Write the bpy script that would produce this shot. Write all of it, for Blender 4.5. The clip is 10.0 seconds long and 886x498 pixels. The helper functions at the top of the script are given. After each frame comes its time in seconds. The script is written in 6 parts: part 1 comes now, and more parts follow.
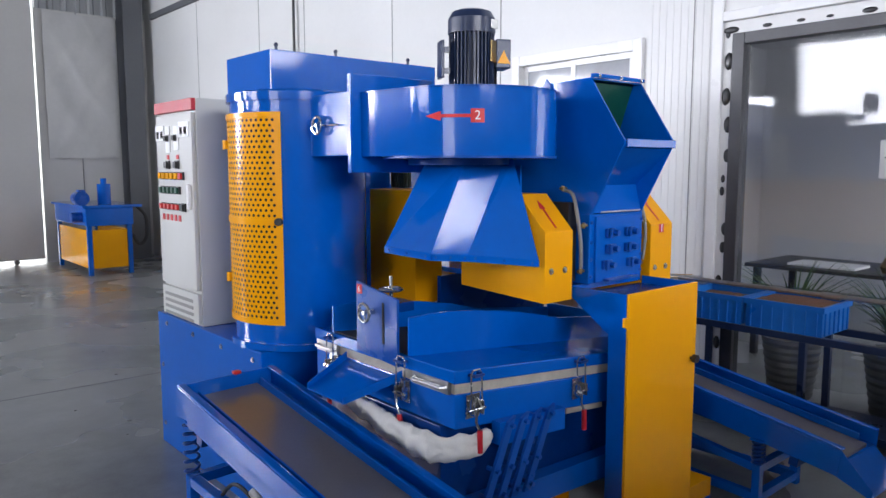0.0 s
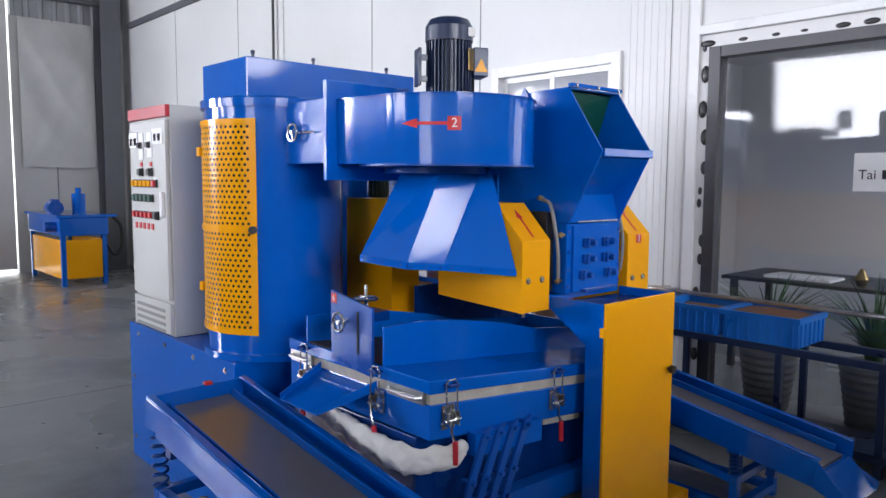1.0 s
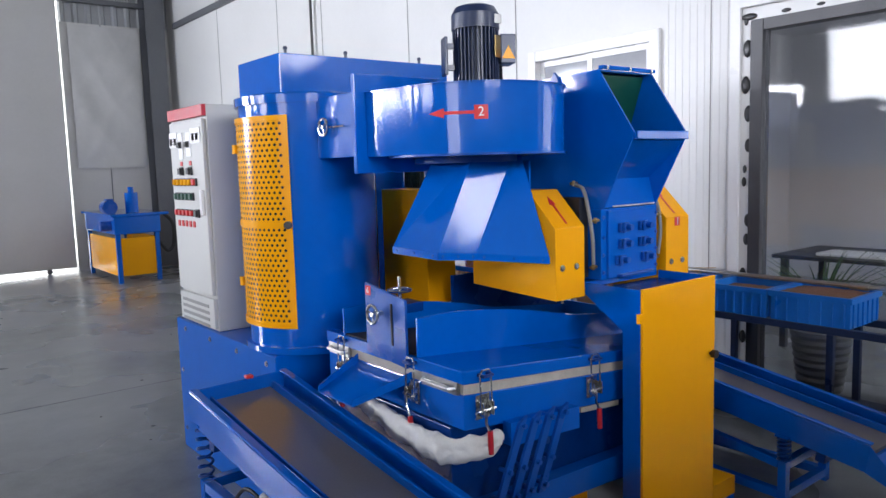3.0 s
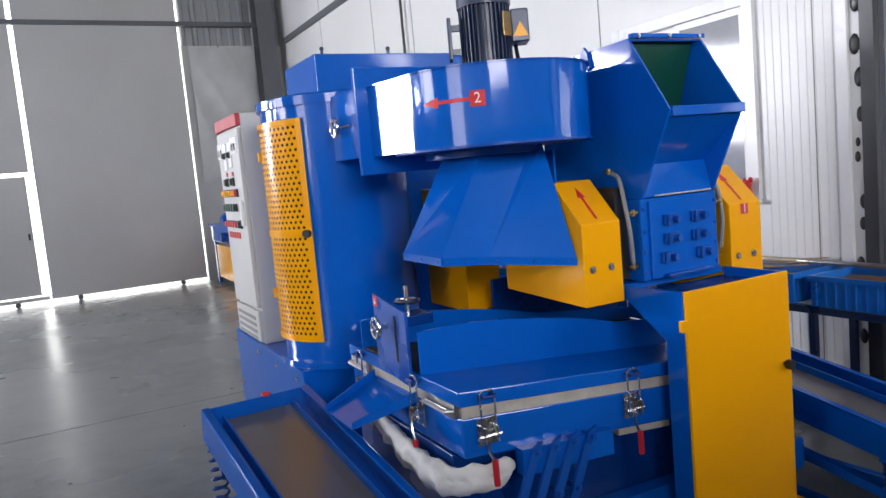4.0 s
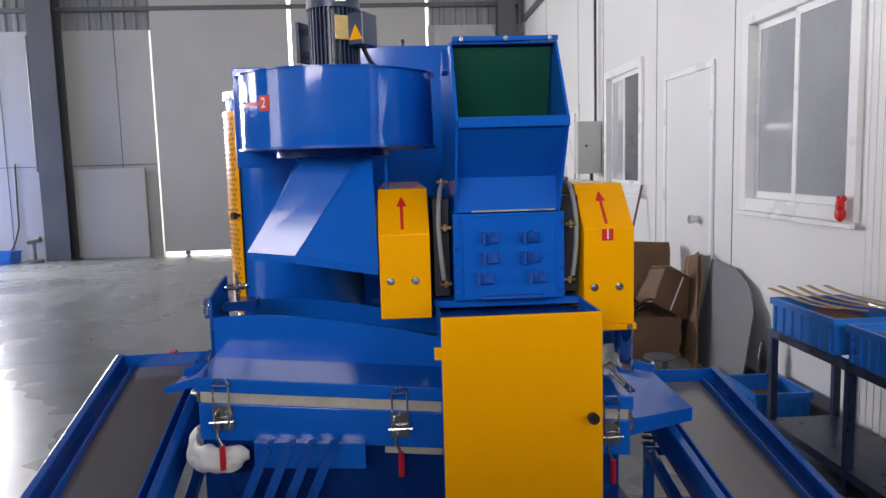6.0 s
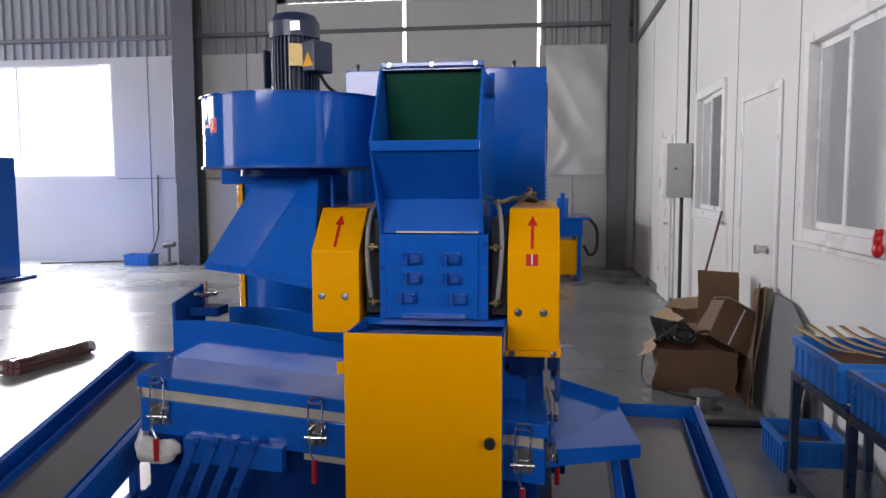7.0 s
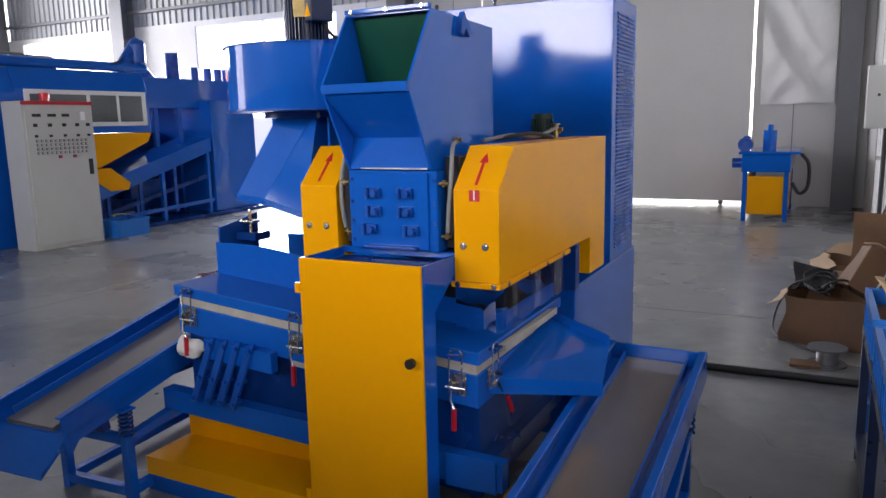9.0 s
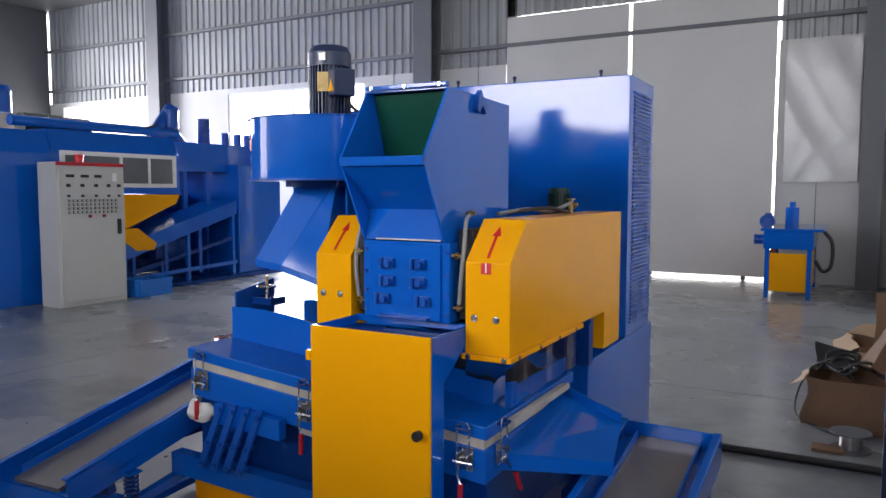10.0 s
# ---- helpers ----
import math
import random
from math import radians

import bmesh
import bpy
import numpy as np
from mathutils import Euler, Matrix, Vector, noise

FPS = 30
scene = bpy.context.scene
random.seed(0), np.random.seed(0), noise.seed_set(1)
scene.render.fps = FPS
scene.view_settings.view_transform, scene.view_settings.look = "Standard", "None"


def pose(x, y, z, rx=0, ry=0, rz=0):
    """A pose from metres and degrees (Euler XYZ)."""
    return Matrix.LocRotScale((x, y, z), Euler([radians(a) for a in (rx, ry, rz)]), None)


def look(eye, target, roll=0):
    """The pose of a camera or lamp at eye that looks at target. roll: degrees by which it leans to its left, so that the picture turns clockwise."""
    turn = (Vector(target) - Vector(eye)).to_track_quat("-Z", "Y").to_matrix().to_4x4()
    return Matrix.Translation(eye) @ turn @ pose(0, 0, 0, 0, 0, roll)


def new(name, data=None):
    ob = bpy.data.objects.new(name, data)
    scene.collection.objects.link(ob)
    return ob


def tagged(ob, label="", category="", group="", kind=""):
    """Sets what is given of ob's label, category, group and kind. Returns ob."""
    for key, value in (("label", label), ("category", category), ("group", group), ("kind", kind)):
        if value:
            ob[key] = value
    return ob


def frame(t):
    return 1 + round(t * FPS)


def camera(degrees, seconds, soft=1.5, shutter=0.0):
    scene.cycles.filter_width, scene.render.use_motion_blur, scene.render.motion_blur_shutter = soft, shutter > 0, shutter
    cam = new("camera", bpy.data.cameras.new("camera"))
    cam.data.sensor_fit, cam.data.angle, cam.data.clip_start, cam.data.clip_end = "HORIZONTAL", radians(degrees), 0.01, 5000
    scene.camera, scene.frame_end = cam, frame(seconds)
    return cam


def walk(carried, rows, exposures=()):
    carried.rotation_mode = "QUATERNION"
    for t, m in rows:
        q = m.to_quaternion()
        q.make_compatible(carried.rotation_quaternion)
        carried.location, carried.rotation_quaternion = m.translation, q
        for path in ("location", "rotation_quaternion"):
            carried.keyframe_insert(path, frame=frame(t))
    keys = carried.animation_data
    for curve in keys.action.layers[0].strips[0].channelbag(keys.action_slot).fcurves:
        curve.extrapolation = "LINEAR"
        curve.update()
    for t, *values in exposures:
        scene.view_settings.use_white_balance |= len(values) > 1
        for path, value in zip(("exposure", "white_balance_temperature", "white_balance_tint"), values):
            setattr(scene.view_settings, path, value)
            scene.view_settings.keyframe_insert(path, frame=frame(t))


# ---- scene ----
cam = camera(62.1, 10.0)
PATH = [
    (0, (-2.541, -1.602, 1.523), (-1.244, -0.096, 1.301), 0.0),
    (0.5, (-2.52, -1.604, 1.523), (-1.198, -0.116, 1.324), 0.1),
    (1, (-2.511, -1.592, 1.505), (-1.172, -0.118, 1.318), 0.4),
    (1.3, (-2.499, -1.58, 1.508), (-1.173, -0.127, 1.151), 0.4),
    (1.5, (-2.491, -1.582, 1.468), (-1.203, -0.142, 0.951), 0.3),
    (1.7, (-2.493, -1.587, 1.476), (-1.253, -0.145, 0.859), 0.2),
    (2, (-2.496, -1.614, 1.469), (-1.308, -0.144, 0.813), -0.4),
    (2.3, (-2.499, -1.611, 1.468), (-1.31, -0.115, 0.877), -0.5),
    (2.5, (-2.498, -1.605, 1.495), (-1.293, -0.087, 1.003), -0.7),
    (2.7, (-2.495, -1.595, 1.53), (-1.268, -0.067, 1.132), -0.7),
    (3, (-2.46, -1.629, 1.517), (-1.225, -0.072, 1.295), -1.7),
    (3.2, (-2.403, -1.626, 1.53), (-1.183, -0.057, 1.302), -2.2),
    (4.3, (-1.708, -1.716, 1.478), (-0.932, 0.114, 1.258), -4.7),
    (4.5, (-1.551, -1.836, 1.485), (-0.855, 0.017, 1.195), -3.8),
    (4.7, (-1.389, -1.916, 1.496), (-0.779, -0.039, 1.172), -4.0),
    (5, (-1.137, -1.938, 1.478), (-0.652, -0.029, 1.131), -2.5),
    (5.2, (-0.966, -1.958, 1.505), (-0.565, -0.024, 1.191), -3.1),
    (5.5, (-0.75, -1.988, 1.51), (-0.435, -0.032, 1.239), -2.6),
    (5.7, (-0.59, -2.065, 1.488), (-0.351, -0.095, 1.237), -2.3),
    (6.8, (0.214, -2.136, 1.516), (0.027, -0.154, 1.331), 0.1),
    (7, (0.353, -2.141, 1.495), (0.088, -0.166, 1.321), -0.2),
    (7.3, (0.572, -2.186, 1.479), (0.176, -0.237, 1.259), -0.4),
    (7.5, (0.702, -2.211, 1.482), (0.226, -0.29, 1.193), -1.2),
    (7.8, (0.85, -2.16, 1.449), (0.252, -0.284, 1.093), -2.5),
    (8, (0.929, -2.101, 1.449), (0.251, -0.265, 1.038), -2.6),
    (8.3, (1.059, -2.042, 1.477), (0.333, -0.236, 1.017), -2.1),
    (8.5, (1.153, -2.018, 1.483), (0.391, -0.224, 1.037), -2.2),
    (9, (1.351, -1.996, 1.498), (0.449, -0.244, 1.158), -1.3),
    (9.2, (1.373, -1.98, 1.497), (0.422, -0.241, 1.227), -1.4),
    (9.5, (1.399, -2.002, 1.52), (0.448, -0.256, 1.305), -0.7),
    (10, (1.389, -1.997, 1.516), (0.426, -0.251, 1.357), 0.1),
]
walk(cam, [(t, look(eye, target, roll)) for t, eye, target, roll in PATH], exposures=[
    (0, -0.03, 6350, 10), (1.2, -0.06, 6350, 10), (2.0, 0.14, 6250, 9), (2.6, 0.22, 6300, 9), (3.2, -0.03, 6350, 10), (4.5, -0.03, 6650, 10),
    (5.5, -0.06, 6750, 11), (7.0, -0.36, 7000, 12), (8.0, -0.24, 6950, 13), (8.6, -0.02, 6850, 13), (10, 0.03, 6600, 11)])

# ---- world, sun and window light ----
world = bpy.data.worlds.new("world")
scene.world = world
world.use_nodes = True
wn = world.node_tree
sky = wn.nodes.new("ShaderNodeTexSky")
sky.sky_type, sky.sun_disc = "NISHITA", False
sky.sun_elevation, sky.sun_rotation = radians(38), radians(250)
wn.links.new(sky.outputs[0], wn.nodes["Background"].inputs[0])
wn.nodes["Background"].inputs[1].default_value = 0.1


def window_lamp(place, target, wide, high, watts):
    data = bpy.data.lights.new("window_and_added_light", "AREA")
    data.shape, data.size, data.size_y, data.energy = "RECTANGLE", wide, high, watts
    data.color = (0.888, 0.902, 1.0)
    ob = new("window_and_added_light", data)
    ob.matrix_world = look(place, target)
    return ob


window_lamp((-9.97, 11.3, 2.77), (-8.0, 0, 1.0), 4.0, 2.1, 1650)
# added second north window lamp, brightens the north-west floor
window_lamp((-16.7, 11.3, 2.77), (-9.0, 3.0, 0.5), 3.4, 2.1, 900)
window_lamp((-18.85, 6.5, 3.7), (0, 5.0, 0.8), 6.0, 3.6, 1000)
# added unseen south-west lamp, placed to light the floor west of the machine
window_lamp((-18.85, -6.0, 3.7), (0, -1.0, 0.8), 5.4, 3.6, 260)
window_lamp((-4.1, -8.85, 3.6), (-2.0, 0, 2.0), 3.4, 1.5, 310)
window_lamp((-1.45, -8.85, 4.2), (-0.6, 0, 2.0), 1.6, 1.8, 190)
window_lamp((5.4, -8.85, 4.6), (1.5, 0, 2.6), 1.5, 1.9, 130)
# added office lamp in a made-up opening, brightens the room behind the glass
window_lamp((3.9, -2.22, 1.7), (3.4, 0.4, 0.0), 2.2, 1.2, 42)

# ---- materials ----


def node_material(name):
    m = bpy.data.materials.new(name)
    m.use_nodes = True
    return m, m.node_tree.nodes, m.node_tree.links, m.node_tree.nodes["Principled BSDF"]


def coords(nodes, links, scale=(1, 1, 1)):
    mp = nodes.new("ShaderNodeMapping")
    mp.inputs["Scale"].default_value = scale
    geo = nodes.new("ShaderNodeNewGeometry")
    links.new(geo.outputs["Position"], mp.inputs["Vector"])
    return mp.outputs[0]


def noise_tex(nodes, links, vec, scale, detail=4.0, rough=0.55):
    n = nodes.new("ShaderNodeTexNoise")
    n.inputs["Scale"].default_value, n.inputs["Detail"].default_value, n.inputs["Roughness"].default_value = scale, detail, rough
    links.new(vec, n.inputs["Vector"])
    return n.outputs["Fac"]


def ramp(nodes, links, fac, stops):
    r = nodes.new("ShaderNodeValToRGB")
    r.color_ramp.elements[0].position, r.color_ramp.elements[0].color = stops[0][0], (*stops[0][1], 1)
    r.color_ramp.elements[1].position, r.color_ramp.elements[1].color = stops[-1][0], (*stops[-1][1], 1)
    for p, c in stops[1:-1]:
        r.color_ramp.elements.new(p).color = (*c, 1)
    links.new(fac, r.inputs[0])
    return r.outputs[0]


def surface(name, dark, light, rough=(0.3, 0.45), big=1.2, fine=60.0, bump=0.05, metal=0.0, coat=0.0, stretch=(1, 1, 1), grain=0.25, distance=0.004, specular=0.5, sag=0.0):
    """Two-scale varied surface: broad stains from big, grain and relief from fine."""
    m, nodes, links, bsdf = node_material(name)
    vec = coords(nodes, links, stretch)
    a, b = noise_tex(nodes, links, vec, big), noise_tex(nodes, links, vec, fine, 3.0)
    mix = nodes.new("ShaderNodeMix")
    mix.inputs[0].default_value = grain
    links.new(a, mix.inputs[2]), links.new(b, mix.inputs[3])
    links.new(ramp(nodes, links, mix.outputs[0], [(0.3, dark), (0.7, light)]), bsdf.inputs["Base Color"])
    rr = nodes.new("ShaderNodeMapRange")
    rr.inputs["From Min"].default_value, rr.inputs["From Max"].default_value = 0.3, 0.7
    rr.inputs["To Min"].default_value, rr.inputs["To Max"].default_value = rough
    links.new(a, rr.inputs["Value"]), links.new(rr.outputs[0], bsdf.inputs["Roughness"])
    bsdf.inputs["Metallic"].default_value = metal
    bsdf.inputs["Specular IOR Level"].default_value = specular
    bsdf.inputs["Coat Weight"].default_value = coat
    bsdf.inputs["Coat Roughness"].default_value = 0.08
    if bump:
        bp = nodes.new("ShaderNodeBump")
        bp.inputs["Strength"].default_value, bp.inputs["Distance"].default_value = bump, distance
        links.new(b, bp.inputs["Height"]), links.new(bp.outputs[0], bsdf.inputs["Normal"])
        if sag:
            # slow waves of thin sheet metal, seen in its reflections
            wave = nodes.new("ShaderNodeBump")
            wave.inputs["Strength"].default_value, wave.inputs["Distance"].default_value = 1.0, sag
            links.new(noise_tex(nodes, links, coords(nodes, links), 3.2, 1.0, 0.4), wave.inputs["Height"])
            links.new(wave.outputs[0], bp.inputs["Normal"])
    return m


def glow(name, color, strength):
    m, nodes, links, bsdf = node_material(name)
    bsdf.inputs["Base Color"].default_value = (*color, 1)
    bsdf.inputs["Emission Color"].default_value = (*color, 1)
    bsdf.inputs["Emission Strength"].default_value = strength
    return m


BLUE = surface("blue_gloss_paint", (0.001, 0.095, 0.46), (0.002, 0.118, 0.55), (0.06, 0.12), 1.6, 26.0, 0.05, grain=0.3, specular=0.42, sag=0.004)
# same blue darkened: shade inside and under the machine is in the colour
BLUE_SHADE = surface("blue_paint_in_shade", (0.001, 0.03, 0.17), (0.002, 0.045, 0.24), (0.2, 0.36), 2.0, 40.0, 0.06, specular=0.25)
BLUE_WORN = surface("blue_paint_scuffed", (0.002, 0.06, 0.32), (0.006, 0.09, 0.42), (0.2, 0.42), 5.0, 80.0, 0.08, specular=0.35)
YELLOW = surface("yellow_gloss_paint", (0.88, 0.37, 0.002), (0.94, 0.41, 0.003), (0.16, 0.26), 1.6, 30.0, 0.04, specular=0.16, sag=0.003)
GREEN = surface("dark_green_rubber", (0.004, 0.055, 0.03), (0.006, 0.075, 0.045), (0.25, 0.4), 3.0, 40.0, 0.05)
RED = surface("red_paint", (0.55, 0.012, 0.012), (0.68, 0.02, 0.02), (0.3, 0.45), 6.0, 60.0, 0.03)
RED_DARK = surface("red_brown_grip", (0.42, 0.01, 0.02), (0.55, 0.015, 0.03), (0.3, 0.45), 9.0, 90.0, 0.03)
WHITE = surface("white_label", (0.8, 0.8, 0.8), (0.86, 0.86, 0.86), (0.4, 0.5), 8.0, 90.0, 0.0)
SHED = surface("dark_grey_shed_lining", (0.075, 0.075, 0.08), (0.11, 0.11, 0.115), (0.5, 0.7), 0.8, 30.0, 0.03)
BLACK = surface("black_plastic", (0.012, 0.012, 0.013), (0.02, 0.02, 0.022), (0.3, 0.5), 9.0, 90.0, 0.04)
# near-black that stands in for shade in gaps and recesses
GAP_SHADE = surface("near_black_gap_shade", (0.008, 0.009, 0.013), (0.015, 0.016, 0.022), (0.6, 0.8), 5.0, 50.0, 0.04)
CHROME = surface("zinc_plated_steel", (0.55, 0.55, 0.53), (0.72, 0.72, 0.7), (0.14, 0.3), 30.0, 200.0, 0.05, metal=1.0)
STEEL = surface("brushed_steel", (0.4, 0.4, 0.39), (0.58, 0.58, 0.56), (0.28, 0.45), 12.0, 160.0, 0.06, metal=1.0)
BRASS = surface("brass", (0.32, 0.23, 0.1), (0.45, 0.33, 0.15), (0.25, 0.4), 30.0, 100.0, 0.04, metal=1.0)
GASKET = surface("beige_felt_gasket", (0.36, 0.33, 0.27), (0.52, 0.49, 0.42), (0.7, 0.9), 14.0, 140.0, 0.25)
BAG = surface("white_woven_bag", (0.62, 0.6, 0.56), (0.8, 0.79, 0.76), (0.5, 0.7), 6.0, 160.0, 0.2)
DECK = surface("grey_brown_conveyor_deck", (0.13, 0.122, 0.124), (0.175, 0.163, 0.16), (0.14, 0.26), 1.2, 110.0, 0.08, specular=0.85)
MOTOR = surface("dark_navy_motor_paint", (0.012, 0.022, 0.06), (0.02, 0.035, 0.085), (0.25, 0.4), 8.0, 60.0, 0.08)
MOTOR_GREEN = surface("dark_green_motor_paint", (0.008, 0.03, 0.02), (0.014, 0.045, 0.03), (0.3, 0.5), 8.0, 60.0, 0.08)
CABINET = surface("light_grey_powder_coat", (0.5, 0.5, 0.47), (0.56, 0.56, 0.53), (0.38, 0.5), 2.0, 260.0, 0.08)
VENT = surface("grey_vent_shadow", (0.2, 0.2, 0.19), (0.26, 0.26, 0.25), (0.5, 0.6), 8.0, 90.0, 0.05)
WALL = surface("white_sandwich_panel", (0.66, 0.66, 0.64), (0.76, 0.76, 0.74), (0.32, 0.5), 0.5, 30.0, 0.03, grain=0.15)
PANEL = surface("off_white_gate_panel", (0.43, 0.425, 0.408), (0.53, 0.523, 0.502), (0.35, 0.55), 0.45, 25.0, 0.04, grain=0.15)
TRIM = surface("white_pvc_frame", (0.76, 0.76, 0.75), (0.82, 0.82, 0.81), (0.25, 0.35), 4.0, 60.0, 0.02)
FOIL = surface("silver_foil_sheet", (0.4, 0.4, 0.39), (0.5, 0.5, 0.485), (0.3, 0.38), 1.4, 14.0, 0.12, metal=0.15, distance=0.01, grain=0.2)
CORRUGATED = surface("grey_corrugated_steel", (0.24, 0.25, 0.255), (0.33, 0.34, 0.345), (0.35, 0.5), 0.7, 40.0, 0.04, metal=0.2)
STEELWORK = surface("grey_painted_steelwork", (0.09, 0.095, 0.105), (0.135, 0.14, 0.15), (0.4, 0.6), 1.0, 30.0, 0.06)
DARKFRAME = surface("dark_bronze_frame", (0.03, 0.03, 0.035), (0.05, 0.05, 0.055), (0.3, 0.45), 5.0, 80.0, 0.05)
CARD = surface("brown_cardboard", (0.13, 0.07, 0.036), (0.22, 0.12, 0.062), (0.6, 0.85), 3.0, 70.0, 0.15)
CARD_IN = surface("pale_cardboard_edge", (0.4, 0.27, 0.16), (0.5, 0.35, 0.22), (0.6, 0.85), 4.0, 70.0, 0.15)
WOOD = surface("pale_wood_strip", (0.4, 0.26, 0.11), (0.58, 0.4, 0.19), (0.5, 0.7), 4.0, 60.0, 0.15, stretch=(1, 6, 1))
CRATE = surface("bright_blue_plastic", (0.008, 0.13, 0.5), (0.016, 0.19, 0.62), (0.25, 0.4), 4.0, 60.0, 0.04)
GRANULE = surface("brown_copper_granules", (0.12, 0.05, 0.025), (0.3, 0.14, 0.08), (0.6, 0.8), 22.0, 260.0, 0.6, grain=0.6)
RUBBER = surface("black_rubber_hose", (0.012, 0.012, 0.012), (0.025, 0.025, 0.025), (0.45, 0.65), 9.0, 90.0, 0.05)
LEAF = surface("dusty_green_leaf", (0.03, 0.075, 0.025), (0.07, 0.13, 0.05), (0.4, 0.55), 9.0, 60.0, 0.1)
POT = surface("ribbed_grey_planter", (0.1, 0.1, 0.1), (0.17, 0.17, 0.165), (0.4, 0.55), 6.0, 60.0, 0.1)
OFFICE_WALL = surface("grey_office_wall", (0.58, 0.58, 0.6), (0.68, 0.68, 0.7), (0.6, 0.8), 1.0, 30.0, 0.03)
BUNDLE = surface("dark_red_steel_bundle", (0.09, 0.025, 0.022), (0.16, 0.05, 0.045), (0.3, 0.5), 6.0, 60.0, 0.1)
LINE = surface("worn_orange_floor_line", (0.24, 0.15, 0.07), (0.34, 0.22, 0.1), (0.4, 0.6), 9.0, 40.0, 0.03)
SKYGLOW = glow("bright_overcast_daylight", (1.0, 1.0, 1.0), 3.0)
BEACON = surface("red_beacon_lens", (0.6, 0.01, 0.02), (0.7, 0.02, 0.03), (0.15, 0.25), 9.0, 60.0, 0.0)


def floor_material():
    m, nodes, links, bsdf = node_material("grey_sealed_concrete")
    vec = coords(nodes, links)
    a, b, c = noise_tex(nodes, links, vec, 0.7, 3, 0.5), noise_tex(nodes, links, vec, 4.5, 8, 0.68), noise_tex(nodes, links, vec, 120.0, 2)
    m1, m2 = nodes.new("ShaderNodeMix"), nodes.new("ShaderNodeMix")
    m1.inputs[0].default_value, m2.inputs[0].default_value = 0.42, 0.12
    links.new(a, m1.inputs[2]), links.new(b, m1.inputs[3])
    links.new(m1.outputs[0], m2.inputs[2]), links.new(c, m2.inputs[3])
    links.new(ramp(nodes, links, m2.outputs[0], [(0.3, (0.135, 0.145, 0.145)), (0.7, (0.315, 0.328, 0.327))]), bsdf.inputs["Base Color"])
    rr = nodes.new("ShaderNodeMapRange")
    rr.inputs["From Min"].default_value, rr.inputs["From Max"].default_value = 0.35, 0.65
    rr.inputs["To Min"].default_value, rr.inputs["To Max"].default_value = 0.22, 0.33
    bsdf.inputs["Specular IOR Level"].default_value = 0.7
    links.new(a, rr.inputs["Value"]), links.new(rr.outputs[0], bsdf.inputs["Roughness"])
    bp = nodes.new("ShaderNodeBump")
    bp.inputs["Strength"].default_value, bp.inputs["Distance"].default_value = 0.015, 0.001
    links.new(c, bp.inputs["Height"]), links.new(bp.outputs[0], bsdf.inputs["Normal"])
    return m


def glass_material(name, tint, rough=0.0):
    m, nodes, links, bsdf = node_material(name)
    bsdf.inputs["Base Color"].default_value = (*tint, 1)
    bsdf.inputs["Roughness"].default_value = rough
    bsdf.inputs["Transmission Weight"].default_value = 1.0
    bsdf.inputs["IOR"].default_value = 1.45
    return m


FLOOR = floor_material()
GLASS = glass_material("dusty_clear_glass", (0.9, 0.92, 0.93), 0.035)
FILM = glass_material("clear_soft_plastic_film", (0.9, 0.92, 0.93), 0.08)
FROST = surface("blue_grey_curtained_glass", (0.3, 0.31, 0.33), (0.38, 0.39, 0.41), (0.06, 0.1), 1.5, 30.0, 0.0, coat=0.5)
# opaque panes; the dim interior behind them is put into the colour
FROST_DARK = surface("opaque_glass_dim_inside", (0.09, 0.1, 0.11), (0.16, 0.17, 0.18), (0.05, 0.09), 1.0, 30.0, 0.0, coat=0.5)

# ---- mesh helpers ----
PLACE = {}


def add_box(bm, x0, x1, y0, y1, z0, z1, bevel=0.0, turn=None):
    vs = [bm.verts.new((x, y, z)) for x in (x0, x1) for y in (y0, y1) for z in (z0, z1)]
    fs = [bm.faces.new([vs[i] for i in q]) for q in ((0, 1, 3, 2), (4, 6, 7, 5), (0, 4, 5, 1), (2, 3, 7, 6), (0, 2, 6, 4), (1, 5, 7, 3))]
    if bevel:
        es = list({e for f in fs for e in f.edges})
        out = bmesh.ops.bevel(bm, geom=es, offset=bevel, segments=2, affect="EDGES", profile=0.5)
        vs = list({v for f in out["faces"] for v in f.verts} | {v for v in vs if v.is_valid})
    if turn:
        bmesh.ops.transform(bm, matrix=turn, verts=vs)
    return vs


def box(*a, **k):
    bm = bmesh.new()
    add_box(bm, *a, **k)
    return bm


def add_prism(bm, outline, axis, a, b):
    """Solid from an outline of two coordinates, pushed along the axis from a to b."""
    def at(p, d):
        return {"x": (d, p[0], p[1]), "y": (p[0], d, p[1]), "z": (p[0], p[1], d)}[axis]
    lo, hi = [bm.verts.new(at(p, a)) for p in outline], [bm.verts.new(at(p, b)) for p in outline]
    n = len(outline)
    fs = [bm.faces.new(lo), bm.faces.new(hi[::-1])]
    fs += [bm.faces.new((lo[i], hi[i], hi[(i + 1) % n], lo[(i + 1) % n])) for i in range(n)]
    return fs


def prism(outline, axis, a, b, bevel=0.0):
    bm = bmesh.new()
    add_prism(bm, outline, axis, a, b)
    bmesh.ops.recalc_face_normals(bm, faces=bm.faces)
    if bevel:
        bmesh.ops.bevel(bm, geom=list(bm.edges), offset=bevel, segments=2, affect="EDGES", profile=0.5)
    return bm


def add_cyl(bm, p, q, r, r2=None, seg=24, caps=True):
    p, q = Vector(p), Vector(q)
    d = q - p
    m = Matrix.Translation((p + q) / 2) @ d.to_track_quat("Z", "Y").to_matrix().to_4x4()
    bmesh.ops.create_cone(bm, cap_ends=caps, segments=seg, radius1=r, radius2=r if r2 is None else r2, depth=d.length, matrix=m)


